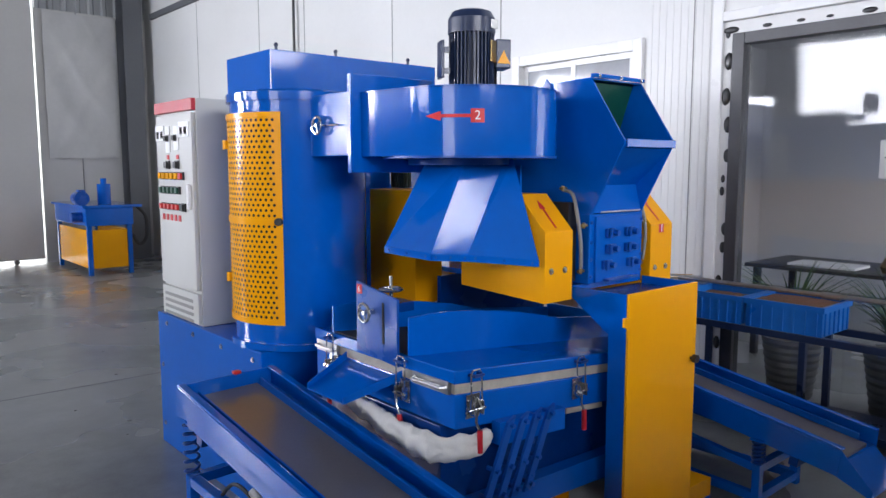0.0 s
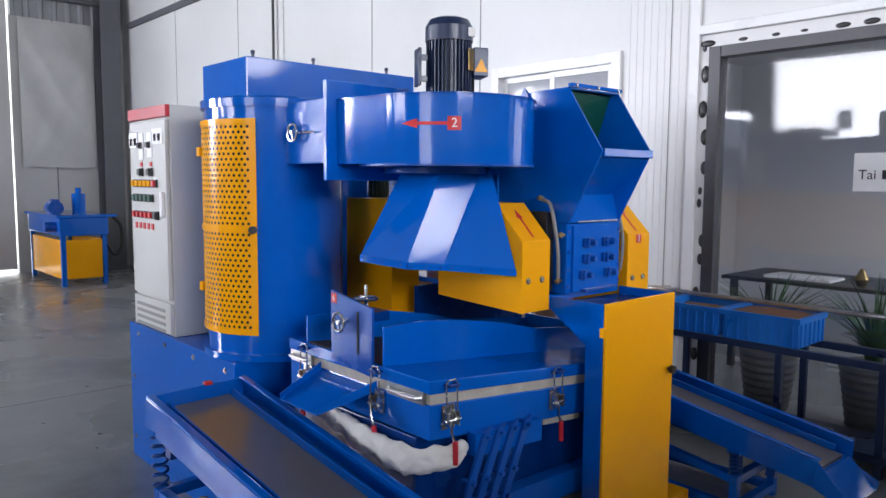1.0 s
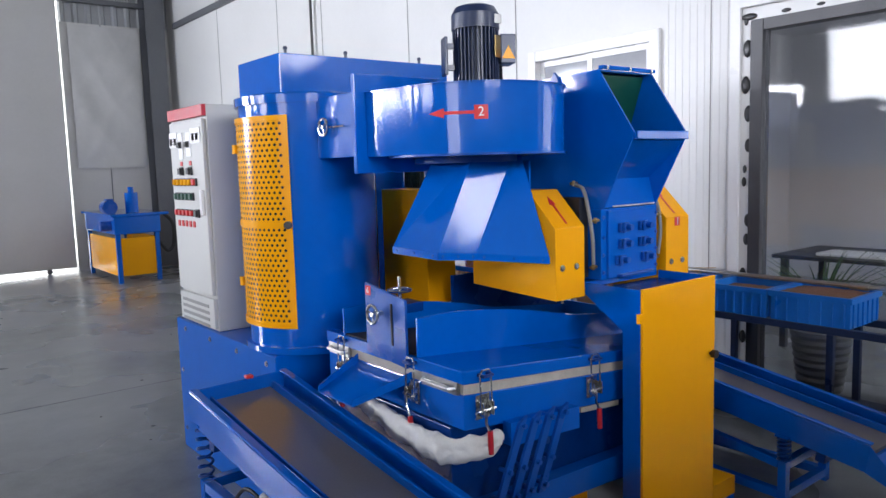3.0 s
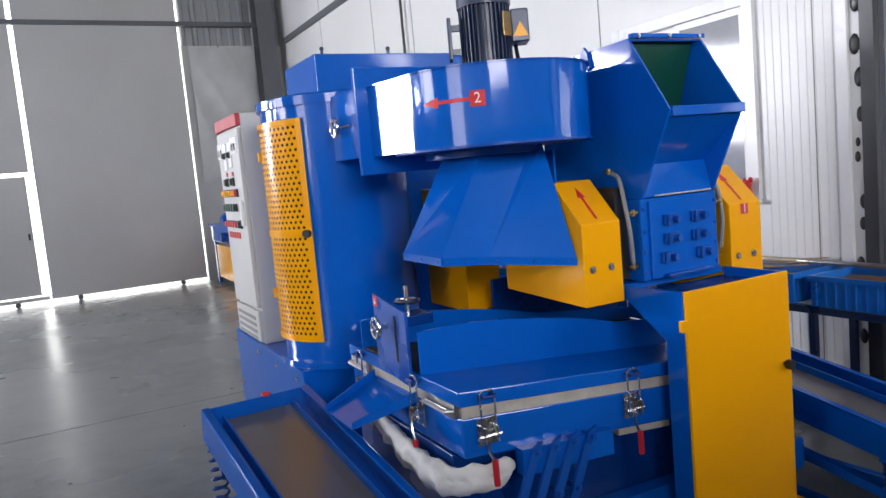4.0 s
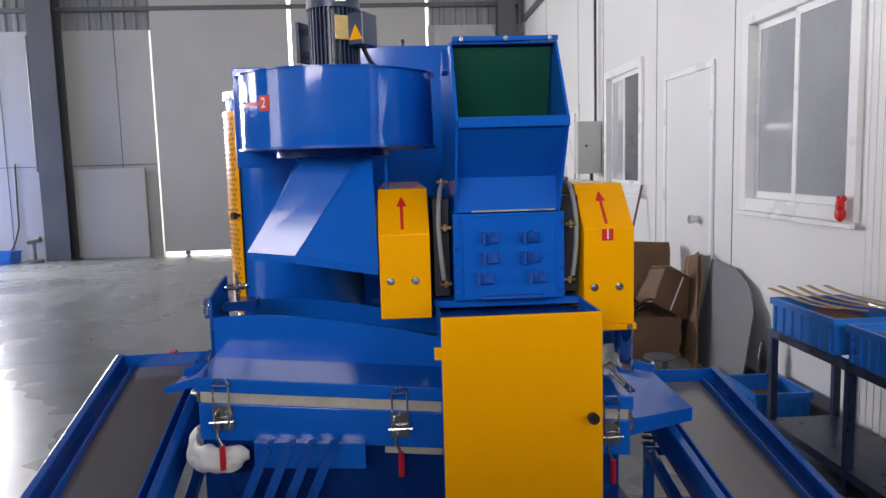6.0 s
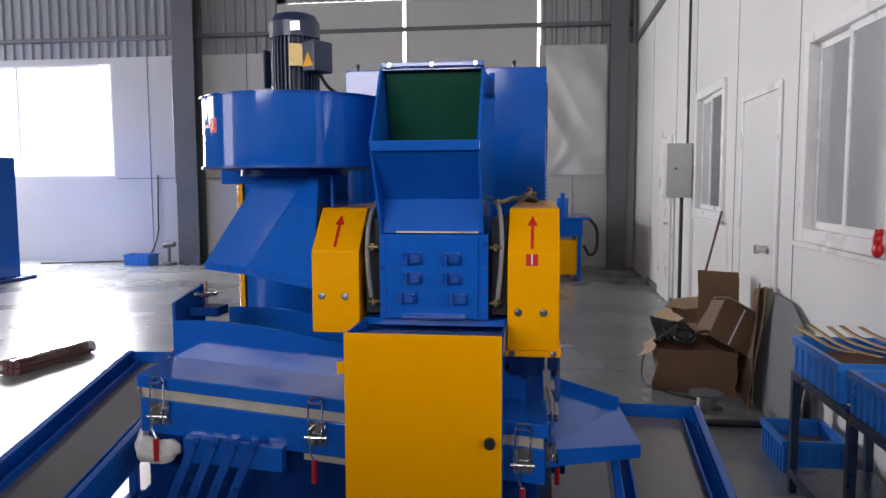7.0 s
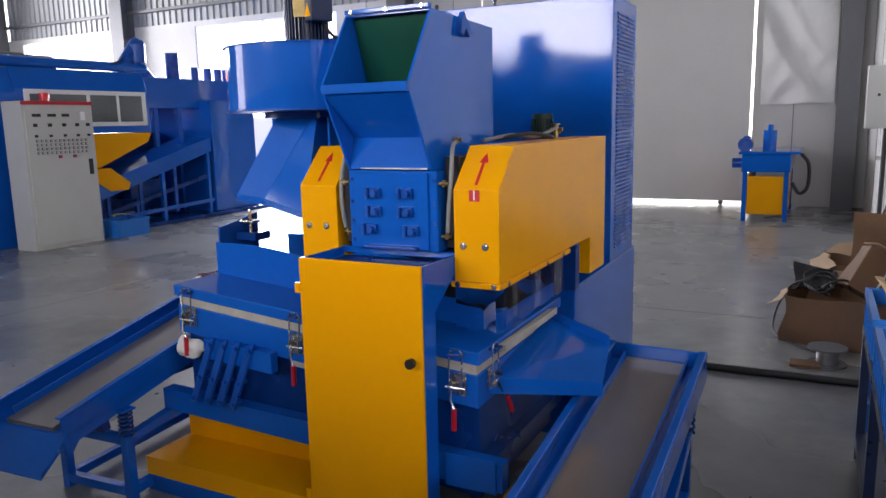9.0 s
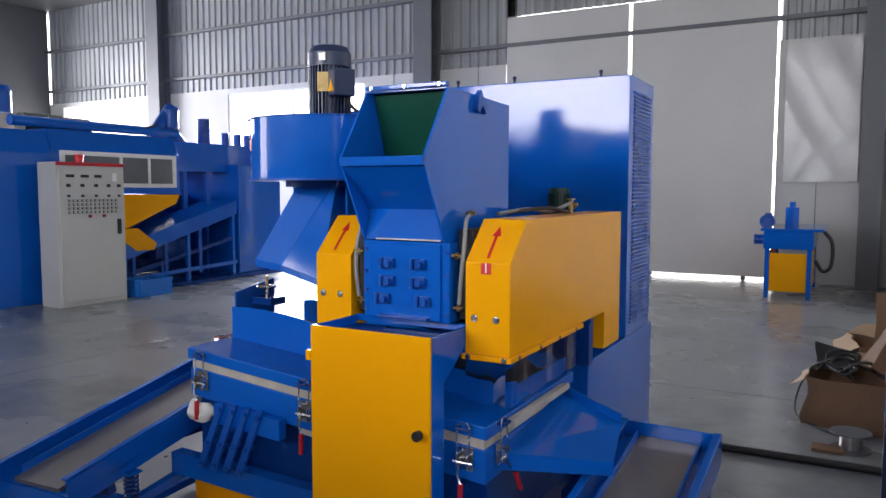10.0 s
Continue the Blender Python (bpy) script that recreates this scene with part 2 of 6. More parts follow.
def cyl(p, q, r, r2=None, seg=24):
    bm = bmesh.new()
    add_cyl(bm, p, q, r, r2, seg)
    return bm


def add_tube(bm, pts, r, seg=8, closed=False):
    pts = [Vector(p) for p in pts]
    n, rings, up = len(pts), [], None
    for i, p in enumerate(pts):
        a, b = (pts[i - 1], pts[(i + 1) % n]) if closed else (pts[max(i - 1, 0)], pts[min(i + 1, n - 1)])
        d = (b - a).normalized()
        if up is None:
            up = d.orthogonal()
        u = (up - d * up.dot(d)).normalized()
        up, v = u, d.cross(u)
        rings.append([bm.verts.new(p + r * (math.cos(2 * math.pi * k / seg) * u + math.sin(2 * math.pi * k / seg) * v)) for k in range(seg)])
    for i in range(n if closed else n - 1):
        a, b = rings[i], rings[(i + 1) % n]
        for k in range(seg):
            bm.faces.new((a[k], a[(k + 1) % seg], b[(k + 1) % seg], b[k]))
    if not closed:
        bm.faces.new(rings[0][::-1]), bm.faces.new(rings[-1])


def tube(pts, r, seg=8, closed=False):
    bm = bmesh.new()
    add_tube(bm, pts, r, seg, closed)
    return bm


def smooth_path(pts, steps=6):
    """Catmull-Rom through the points."""
    p = [Vector(q) for q in pts]
    p = [2 * p[0] - p[1], *p, 2 * p[-1] - p[-2]]
    out = []
    for i in range(1, len(p) - 2):
        for k in range(steps):
            t = k / steps
            out.append(0.5 * (2 * p[i] + (p[i + 1] - p[i - 1]) * t + (2 * p[i - 1] - 5 * p[i] + 4 * p[i + 1] - p[i + 2]) * t * t + (3 * p[i] - p[i - 1] - 3 * p[i + 1] + p[i + 2]) * t ** 3))
    return out + [p[-2]]


def spring_path(x, y, z0, z1, r, turns=6):
    n = turns * 12
    return [(x + r * math.cos(2 * math.pi * turns * i / n), y + r * math.sin(2 * math.pi * turns * i / n), z0 + (z1 - z0) * i / n) for i in range(n + 1)]


def sheet(corners, thick):
    """A plate of that thickness on a planar loop of corners."""
    pts = [Vector(c) for c in corners]
    nrm = (pts[1] - pts[0]).cross(pts[2] - pts[0]).normalized() * thick
    bm = bmesh.new()
    add_sheet(bm, pts, nrm)
    return bm


def add_sheet(bm, pts, nrm):
    pts = [Vector(p) for p in pts]
    lo, hi = [bm.verts.new(p) for p in pts], [bm.verts.new(p + nrm) for p in pts]
    n = len(pts)
    bm.faces.new(lo[::-1]), bm.faces.new(hi)
    for i in range(n):
        bm.faces.new((lo[i], lo[(i + 1) % n], hi[(i + 1) % n], hi[i]))


def finish(name, bm, material, origin, smooth):
    bmesh.ops.recalc_face_normals(bm, faces=bm.faces)
    bmesh.ops.translate(bm, vec=-origin, verts=bm.verts)
    me = bpy.data.meshes.new(name)
    if smooth:
        for f in bm.faces:
            f.smooth = True
        for e in bm.edges:
            if len(e.link_faces) == 2:
                small, large = sorted(f.calc_area() for f in e.link_faces)
                turn = e.calc_face_angle(0)
                if turn > 0.6 or (turn > 0.2 and large > 5 * small):
                    e.smooth = False
    bm.to_mesh(me)
    bm.free()
    me.materials.append(material)
    return me


def middle(bm):
    lo = Vector([min(v.co[i] for v in bm.verts) for i in range(3)])
    hi = Vector([max(v.co[i] for v in bm.verts) for i in range(3)])
    return (lo + hi) / 2


def part(name, bm, material, parent, label="", smooth=True):
    """Links a bmesh, drawn in world metres, as one mesh under a thing or a part."""
    o = middle(bm)
    ob = new(name, finish(name, bm, material, o, smooth))
    ob.parent = parent
    ob.location = o - PLACE[parent.name]
    PLACE[ob.name] = o
    return tagged(ob, label)


def thing(name, x, y, z, label, category, group="", kind=""):
    ob = new(name)
    ob.empty_display_size = 0.1
    ob.location = (x, y, z)
    PLACE[ob.name] = Vector((x, y, z))
    return tagged(ob, label, category, group, kind)


def single(name, bm, material, label="", category="", group="", kind="", smooth=True):
    o = middle(bm)
    o.z = min(v.co.z for v in bm.verts)
    ob = new(name, finish(name, bm, material, o, smooth))
    ob.location = o
    PLACE[ob.name] = o
    return tagged(ob, label, category, group, kind)


def structure(name, bm, material, label="", category="", smooth=False):
    return single(name, bm, material, label, category, "", "structure", smooth)


def text_part(name, body, size, m, material, parent, label=""):
    """Raised lettering: a text curve turned into a mesh."""
    cu = bpy.data.curves.new(name, "FONT")
    cu.body, cu.size, cu.align_x, cu.align_y, cu.extrude = body, size, "CENTER", "CENTER", 0.0006
    tmp = bpy.data.objects.new(name, cu)
    scene.collection.objects.link(tmp)
    me = bpy.data.meshes.new_from_object(tmp.evaluated_get(bpy.context.evaluated_depsgraph_get()))
    bpy.data.objects.remove(tmp)
    bm = bmesh.new()
    bm.from_mesh(me)
    bmesh.ops.transform(bm, matrix=m, verts=bm.verts)
    return part(name, bm, material, parent, label, False)

# ---- the hall ----
EAST, NORTH, SOUTH, WEST, TOP = 1.98, 11.4, -9.0, -19.0, 6.6


def wall_with_holes(axis, at, thick, a, b, z0, z1, holes):
    """A wall along one axis as solid blocks round its openings (a0, a1, z0, z1)."""
    bm = bmesh.new()
    cuts = sorted({a, b, *[h[0] for h in holes], *[h[1] for h in holes]})
    for p, q in zip(cuts, cuts[1:]):
        mid, levels = (p + q) / 2, [z0]
        for h in sorted((h for h in holes if h[0] < mid < h[1]), key=lambda h: h[2]):
            levels += [h[2], h[3]]
        levels.append(z1)
        for lo, hi in zip(levels[::2], levels[1::2]):
            if hi - lo > 1e-4:
                if axis == "y":
                    add_box(bm, at, at + thick, p, q, lo, hi)
                else:
                    add_box(bm, p, q, at, at + thick, lo, hi)
    bmesh.ops.remove_doubles(bm, verts=bm.verts, dist=1e-5)
    return bm


structure("floor", box(WEST - 0.3, 7.4, SOUTH - 0.3, NORTH + 1.5, -0.2, 0.0), FLOOR, "grey sealed concrete workshop floor with faint stains", "floor")
structure("ceiling", box(WEST - 0.3, 7.4, SOUTH - 0.3, NORTH + 0.3, TOP, TOP + 0.15), SHED, "grey steel workshop roof", "ceiling")

EAST_HOLES = [(-1.9, 0.82, 0.0, 2.36), (1.5, 2.72, 1.16, 2.4), (4.78, 5.98, 1.18, 2.42)]
wall_east = structure("wall_east", wall_with_holes("y", EAST, 0.1, -2.5, NORTH, 0, TOP, EAST_HOLES), WALL, "white sandwich-panel partition wall with seams", "wall")
NORTH_HOLES = [(-12.0, -7.95, 1.68, 3.85), (-4.6, 0.29, 0.0, 4.88)]
# opening from -18.4 to -15.0 is added for the second north lamp
wall_north = structure("wall_north", wall_with_holes("x", NORTH, 0.12, WEST, 7.4, 0, 3.97, NORTH_HOLES[:1] + [(-18.4, -15.0, 1.68, 3.85), (-4.6, 0.29, 0.0, 3.97)]), PANEL, "off-white lower wall lined with panels", "wall")
structure("wall_south", wall_with_holes("x", SOUTH - 0.12, 0.12, WEST, 7.4, 0, TOP, [(-5.9, -2.3, 2.8, 4.4), (-2.28, -0.62, 3.26, 5.14), (4.6, 6.3, 3.6, 5.6)]), PANEL, "off-white lined workshop wall with ribbon windows", "wall")
# opening from -8.7 to -3.3 only serves the added south-west lamp
structure("wall_west", wall_with_holes("y", WEST - 0.12, 0.12, SOUTH, NORTH, 0, TOP, [(-8.7, -3.3, 1.8, 5.6), (3.4, 9.6, 1.8, 5.6)]), SHED, "dark grey workshop wall with a ribbon window and an added opening", "wall")

# the opening is added to hold the office lamp
structure("wall_south_2", wall_with_holes("x", -2.5, 0.14, 2.085, 7.3, 0, TOP, [(2.75, 5.05, 1.0, 2.4)]), SHED, "dark grey end wall beside the offices", "wall")
structure("wall_east_2", box(7.3, 7.4, SOUTH, -2.36, 0, TOP), SHED, "dark grey workshop side wall", "wall")
# unseen wall, added to keep south light off the lower front and floor
structure("light_block_wall", box(-7.0, 7.29, -3.35, -3.2, 0, 1.83), SHED, "added unseen low wall that keeps light off the machine's lower front", "wall")

# corrugated cladding above the lined wall
bm = bmesh.new()
x, pts = WEST, []
while x < 2.0:
    pts += [(x, NORTH + 0.06), (x + 0.1, NORTH + 0.06), (x + 0.125, NORTH + 0.025), (x + 0.175, NORTH + 0.025)]
    x += 0.2
for zz0, zz1, lo, hi in ((3.97, TOP, WEST, -4.6), (4.88, TOP, -4.6, 0.29), (3.97, TOP, 0.29, 2.0)):
    row = [p for p in pts if lo - 0.01 <= p[0] <= hi + 0.2]
    a, b = [bm.verts.new((p[0], p[1], zz0)) for p in row], [bm.verts.new((p[0], p[1], zz1)) for p in row]
    for i in range(len(row) - 1):
        bm.faces.new((a[i], a[i + 1], b[i + 1], b[i]))
ext = bmesh.ops.extrude_face_region(bm, geom=bm.faces[:])
bmesh.ops.translate(bm, vec=(0, 0.02, 0), verts=[v for v in ext["geom"] if isinstance(v, bmesh.types.BMVert)])
cladding = structure("wall_cladding", bm, CORRUGATED, "grey corrugated steel cladding above the lined wall", "wall cladding")
for nm, z in (("girt", 4.28), ("girt", 5.4)):
    structure(nm, box(WEST, 1.9, NORTH - 0.1, NORTH + 0.02, z, z + 0.07, bevel=0.004), STEELWORK, "grey steel wall girt", "beam")


def column(x, y, w=0.3, d=0.3):
    bm = bmesh.new()
    add_box(bm, x - w / 2, x + w / 2, y - d, y - d + 0.014, 0, TOP)
    add_box(bm, x - w / 2, x + w / 2, y - 0.014, y, 0, TOP)
    add_box(bm, x - 0.006, x + 0.006, y - d + 0.014, y - 0.014, 0, TOP)
    return structure("column", bm, STEELWORK, "dark grey steel I-section hall column", "column")


for x in (-14.2, -6.28, 1.66):
    column(x, NORTH - 0.02, 0.42 if x < 0 else 0.3, 0.36)
structure("roof_beam", box(WEST, EAST, 5.2, 5.4, 6.1, 6.55, bevel=0.01), STEELWORK, "grey steel roof beam", "beam")
structure("wall_rail", box(EAST - 0.05, EAST - 0.002, 6.2, NORTH - 0.4, 3.93, 4.02, bevel=0.004), STEELWORK, "grey steel rail along the partition", "beam")

# daylight outside the openings
structure("backdrop", box(WEST - 2, 3.0, NORTH + 1.3, NORTH + 1.35, -0.2, 7.5), SKYGLOW, "bright overcast daylight outside the windows", "backdrop")
structure("backdrop", box(WEST - 2, 7.0, SOUTH - 1.3, SOUTH - 1.25, -0.2, 7.5), SKYGLOW, "bright overcast daylight outside the windows", "backdrop")
structure("backdrop", box(WEST - 1.4, WEST - 1.35, SOUTH - 1.2, NORTH + 1.2, -0.2, 7.5), SKYGLOW, "bright overcast daylight outside the windows", "backdrop")

# the sliding gate in the far wall: two leaves with a bright slit between them
def gate_leaf(x0, x1, door=None):
    leaf = thing("gate", (x0 + x1) / 2, NORTH - 0.04, 0, "off-white sliding gate leaf, closed, daylight under it", "gate", "leaves of the sliding gate", "structure")
    bm = wall_with_holes("x", NORTH - 0.06, 0.05, x0, x1, 0.07, 4.84, [door] if door else [])
    part("panel", bm, PANEL, leaf, smooth=False)
    bm = bmesh.new()
    for z in (0.07, 2.62, 4.78):
        if door and z < 0.1:
            add_box(bm, x0, door[0] - 0.06, NORTH - 0.075, NORTH - 0.058, z, z + 0.05)
            add_box(bm, door[1] + 0.05, x1, NORTH - 0.075, NORTH - 0.058, z, z + 0.05)
        else:
            add_box(bm, x0, x1, NORTH - 0.068, NORTH - 0.058, z, z + 0.03)
    part("rail", bm, PANEL, leaf, smooth=False)
    if door:
        a, b, z0, z1 = door
        d = part("door", box(a + 0.03, b - 0.05, NORTH - 0.05, NORTH - 0.02, z0 + 0.03, z1 - 0.06, bevel=0.003), PANEL, leaf, "small personnel door with light round its edges")
        bm = box(b - 0.12, b - 0.09, NORTH - 0.1, NORTH - 0.05, 1.02, 1.12, bevel=0.004)
        part("handle", bm, BLACK, d)
    for x in (x0 + 0.4, x1 - 0.4):
        w = cyl((x, NORTH - 0.08, 0.04), (x, NORTH - 0.03, 0.04), 0.04, seg=16)
        part("wheel", w, STEELWORK, leaf)
    return leaf


gate_leaf(-4.55, -2.19, (-3.1, -2.2, 0.12, 2.06))
gate_leaf(-2.12, 0.25)

# window frame of the bright window
win = thing("window_1", -9.55, NORTH, 1.68, "large bright window in the far wall", "window", kind="structure")
bm = bmesh.new()
for x in (-12.0, -10.0, -8.0):
    add_box(bm, x, x + 0.05, NORTH + 0.02, NORTH + 0.08, 1.68, 3.85)
for z in (1.68, 3.81):
    add_box(bm, -11.95, -8.0, NORTH + 0.025, NORTH + 0.075, z, z + 0.04)
part("window_frame", bm, TRIM, win, smooth=False)

# wall lining, foil and loose panels near the far wall
structure("wall_seams", (lambda bm: ([add_box(bm, x - 0.006, x + 0.006, NORTH - 0.006, NORTH, 0, 3.97) for x in (-7.2, -5.2, 0.9)], add_box(bm, -7.9, -4.62, NORTH - 0.005, NORTH, 1.63, 1.645), bm)[-1])(bmesh.new()), STEELWORK, "dark seams of the lined wall", "seams")
bm = bmesh.new()
for i in range(40):
    for j in range(72):
        x, z = 0.4 + 1.08 * i / 39, 1.66 + 2.27 * j / 71
        y = NORTH - 0.06 - 0.03 * noise.noise((x * 1.3 + z * 0.5, z * 0.7, 4)) + 0.02 * abs(noise.noise((x * 1.9 + z * 1.1, z * 0.5 - x * 0.6, 9))) + 0.006 * noise.noise((x * 5 - z * 2.5, z * 2.0, 2))
        bm.verts.new((x, y, z))
bm.verts.ensure_lookup_table()
for i in range(39):
    for j in range(71):
        a = i * 72 + j
        bm.faces.new([bm.verts[k] for k in (a, a + 72, a + 73, a + 1)])
ext = bmesh.ops.extrude_face_region(bm, geom=bm.faces[:])
bmesh.ops.translate(bm, vec=(0, 0.012, 0), verts=[v for v in ext["geom"] if isinstance(v, bmesh.types.BMVert)])
single("foil_sheet", bm, FOIL, "crumpled silver foil insulation sheet hung on the wall", "sheet", kind="structure")
single("wall_board", box(-5.95, -4.8, NORTH - 0.16, NORTH - 0.1, 0.0, 1.58, bevel=0.004), PANEL, "plain off-white board leaning on the wall", "board", smooth=False)
bm = tube(smooth_path([(-7.05, NORTH - 0.03, 1.7), (-7.07, NORTH - 0.03, 1.0), (-7.1, NORTH - 0.04, 0.5), (-7.35, NORTH - 0.1, 0.08), (-8.2, NORTH - 0.2, 0.015), (-9.2, NORTH - 0.6, 0.015)]), 0.014)
single("cable", bm, RUBBER, "dark cable hanging down the wall to the floor", "cable")
single("pipe", tube([(-6.66, NORTH - 0.03, 1.55), (-6.66, NORTH - 0.03, 3.9)], 0.035, 10), STEELWORK, "dark vertical pipe beside the column", "pipe")


# ---- partition wall: seams, windows, door, glass front ----
bm = bmesh.new()
for y in (1.1, 2.9, 4.42, 6.12, 7.25, 9.2, -2.4):
    add_box(bm, EAST - 0.004, EAST, y - 0.004, y + 0.004, 0, 4.5)
structure("panel_seams", bm, VENT, "thin grey seams between wall panels", "seams")
bm = bmesh.new()
for i in range(9):
    add_box(bm, EAST - 0.003, EAST, 0.98 + 0.055 * i, 0.99 + 0.055 * i, 0.0, TOP - 0.01)
structure("trim", bm, WALL, "fine vertical ribs of the white wall panel", "trim")
structure("baseboard", box(EAST - 0.03, EAST - 0.002, 0.95, 9.4, 0.0, 0.08, bevel=0.003), STEELWORK, "dark grey baseboard strip", "baseboard")


def wall_window(name, y0, y1, z0, z1, dim):
    w = thing(name, EAST, (y0 + y1) / 2, z0, "white-framed sliding office window, closed", "window", kind="structure")
    x0, f = EAST - 0.03, 0.06
    bm = bmesh.new()
    for a, b in ((y0 - 0.02, y0 + f), (y1 - f, y1 + 0.02)):
        add_box(bm, x0, EAST + 0.06, a, b, z0 - 0.02, z1 + 0.02, bevel=0.004)
    for a, b in ((z0 - 0.02, z0 + f), (z1 - f, z1 + 0.02)):
        add_box(bm, x0 + 0.003, EAST + 0.055, y0 + f, y1 - f, a, b, bevel=0.004)
    part("window_frame", bm, TRIM, w, smooth=False)
    mid = (y0 + y1) / 2
    for k, (a, b) in enumerate(((y0 + f, mid + 0.03), (mid - 0.03, y1 - f))):
        x = EAST + 0.002 + 0.03 * k
        bm = bmesh.new()
        for p, q in ((a, a + 0.045), (b - 0.045, b)):
            add_box(bm, x, x + 0.022, p, q, z0 + f, z1 - f, bevel=0.002)
        for p, q in ((z0 + f, z0 + f + 0.045), (z1 - f - 0.045, z1 - f)):
            add_box(bm, x + 0.001, x + 0.021, a + 0.045, b - 0.045, p, q, bevel=0.002)
        s = part("sash", bm, TRIM, w, smooth=False)
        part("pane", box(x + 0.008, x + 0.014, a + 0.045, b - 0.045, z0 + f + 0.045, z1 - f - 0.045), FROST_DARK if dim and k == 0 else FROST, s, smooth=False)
    part("window_sill", box(EAST - 0.055, EAST - 0.031, y0 - 0.04, y1 + 0.04, z0 - 0.05, z0 - 0.022, bevel=0.004), TRIM, w)
    return w


wall_window("window_2", 1.5, 2.72, 1.16, 2.4, False)
wall_window("window_3", 4.78, 5.98, 1.18, 2.42, True)

door = thing("door_1", EAST, 3.7, 0, "closed white flush office door with a chrome lever", "door", kind="structure")
bm = bmesh.new()
add_box(bm, EAST - 0.02, EAST - 0.001, 3.2, 3.25, 0, 2.2, bevel=0.003)
add_box(bm, EAST - 0.02, EAST - 0.001, 4.15, 4.2, 0, 2.2, bevel=0.003)
add_box(bm, EAST - 0.019, EAST - 0.001, 3.25, 4.15, 2.15, 2.2, bevel=0.003)
part("door_frame", bm, TRIM, door)
part("door_leaf", box(EAST - 0.012, EAST - 0.001, 3.26, 4.14, 0.01, 2.14, bevel=0.003), WALL, door)
bm = cyl((EAST - 0.012, 3.44, 1.02), (EAST - 0.06, 3.44, 1.02), 0.028, seg=20)
add_cyl(bm, (EAST - 0.06, 3.44, 1.02), (EAST - 0.09, 3.44, 1.02), 0.034, seg=20)
part("door_handle", bm, CHROME, door, "round chrome door knob")

door = thing("door_2", EAST, 7.9, 0, "white office door standing ajar", "door", kind="structure")
part("door_leaf", box(EAST - 0.05, EAST - 0.012, 7.3, 8.2, 0.01, 2.1, bevel=0.004), TRIM, door)
bm = bmesh.new()
add_box(bm, EAST - 0.03, EAST - 0.002, 7.2, 7.27, 0, 2.2, bevel=0.003)
add_box(bm, EAST - 0.03, EAST - 0.002, 8.22, 8.3, 0, 2.2, bevel=0.003)
part("door_frame", bm, TRIM, door)
bm = cyl((EAST - 0.05, 7.42, 1.0), (EAST - 0.1, 7.42, 1.0), 0.02, seg=12)
part("door_handle", bm, CHROME, door)

# glass front
gl = thing("window_4", EAST, -0.5, 0, "tall fixed glass front in a dark metal frame", "glass front", kind="structure")
bm = bmesh.new()
add_box(bm, EAST - 0.02, EAST + 0.08, 0.74, 0.82, 0, 2.36, bevel=0.004)
add_box(bm, EAST - 0.02, EAST + 0.08, -1.9, -1.82, 0, 2.36, bevel=0.004)
add_box(bm, EAST - 0.018, EAST + 0.078, -1.82, 0.74, 2.29, 2.36, bevel=0.004)
add_box(bm, EAST - 0.018, EAST + 0.078, -1.82, 0.74, 0.0, 0.06, bevel=0.004)
part("window_frame", bm, DARKFRAME, gl, "dark bronze metal frame")
pane = part("pane", box(EAST + 0.02, EAST + 0.028, -1.82, 0.74, 0.06, 2.29), GLASS, gl, smooth=False)
pane.visible_shadow = False
bm = bmesh.new()
rnd = random.Random(5)
for i in range(13):
    bmesh.ops.create_icosphere(bm, subdivisions=2, radius=0.012 + 0.022 * rnd.random(), matrix=Matrix.Translation((EAST - 0.002, 0.83 + 0.03 * rnd.random(), 0.25 + i * 0.168 + 0.14 * rnd.random())) @ Matrix.Diagonal((0.35, 0.9, 1.7, 1)))
for i in range(14):
    bmesh.ops.create_icosphere(bm, subdivisions=2, radius=0.01 + 0.018 * rnd.random(), matrix=Matrix.Translation((EAST - 0.002, 0.75 - i * 0.18 + 0.1 * rnd.random(), 2.385)) @ Matrix.Diagonal((0.35, 2.0, 0.8, 1)))
part("sealant", bm, BLACK, gl, "dark blobs of foam sealant along the frame")
structure("corner_trim", box(EAST - 0.025, EAST - 0.001, 0.885, 0.955, 0, TOP - 0.02, bevel=0.005), TRIM, "white corner trim beside the glass front", "trim")
structure("lintel_rail", box(EAST - 0.04, EAST - 0.001, -2.2, 0.88, 2.44, 2.5, bevel=0.005), TRIM, "white rail above the glass front", "trim")

# room behind the glass
structure("office_wall", box(6.9, 7.0, -2.24, 3.0, 0, 3.0), OFFICE_WALL, "dim grey back wall of the office", "wall")
structure("office_wall", box(2.08, 6.9, 3.0, 3.1, 0, 3.0), OFFICE_WALL, "dim grey side wall of the office", "wall")
# inner side of the opening added for the office lamp
structure("office_wall", wall_with_holes("x", -2.355, 0.105, 2.085, 6.9, 0, 3.0, [(2.75, 5.05, 1.0, 2.4)]), OFFICE_WALL, "dim grey side wall of the office", "wall")
structure("office_ceiling", box(2.085, 7.0, -2.355, 3.1, 3.0, 3.1), OFFICE_WALL, "grey office ceiling", "ceiling")

desk = thing("desk", 3.6, 0.55, 0, "dark office desk with papers on it", "desk")
part("desktop", box(3.2, 4.0, -0.1, 1.3, 0.72, 0.75, bevel=0.006), DARKFRAME, desk)
for x in (3.25, 3.9):
    for y in (-0.05, 1.2):
        part("leg", box(x, x + 0.05, y, y + 0.05, 0, 0.72, bevel=0.004), DARKFRAME, desk)
single("papers", box(3.3, 3.6, 0.5, 1.0, 0.752, 0.772, bevel=0.004), WHITE, "stack of white papers on the desk", "papers")
bm = bmesh.new()
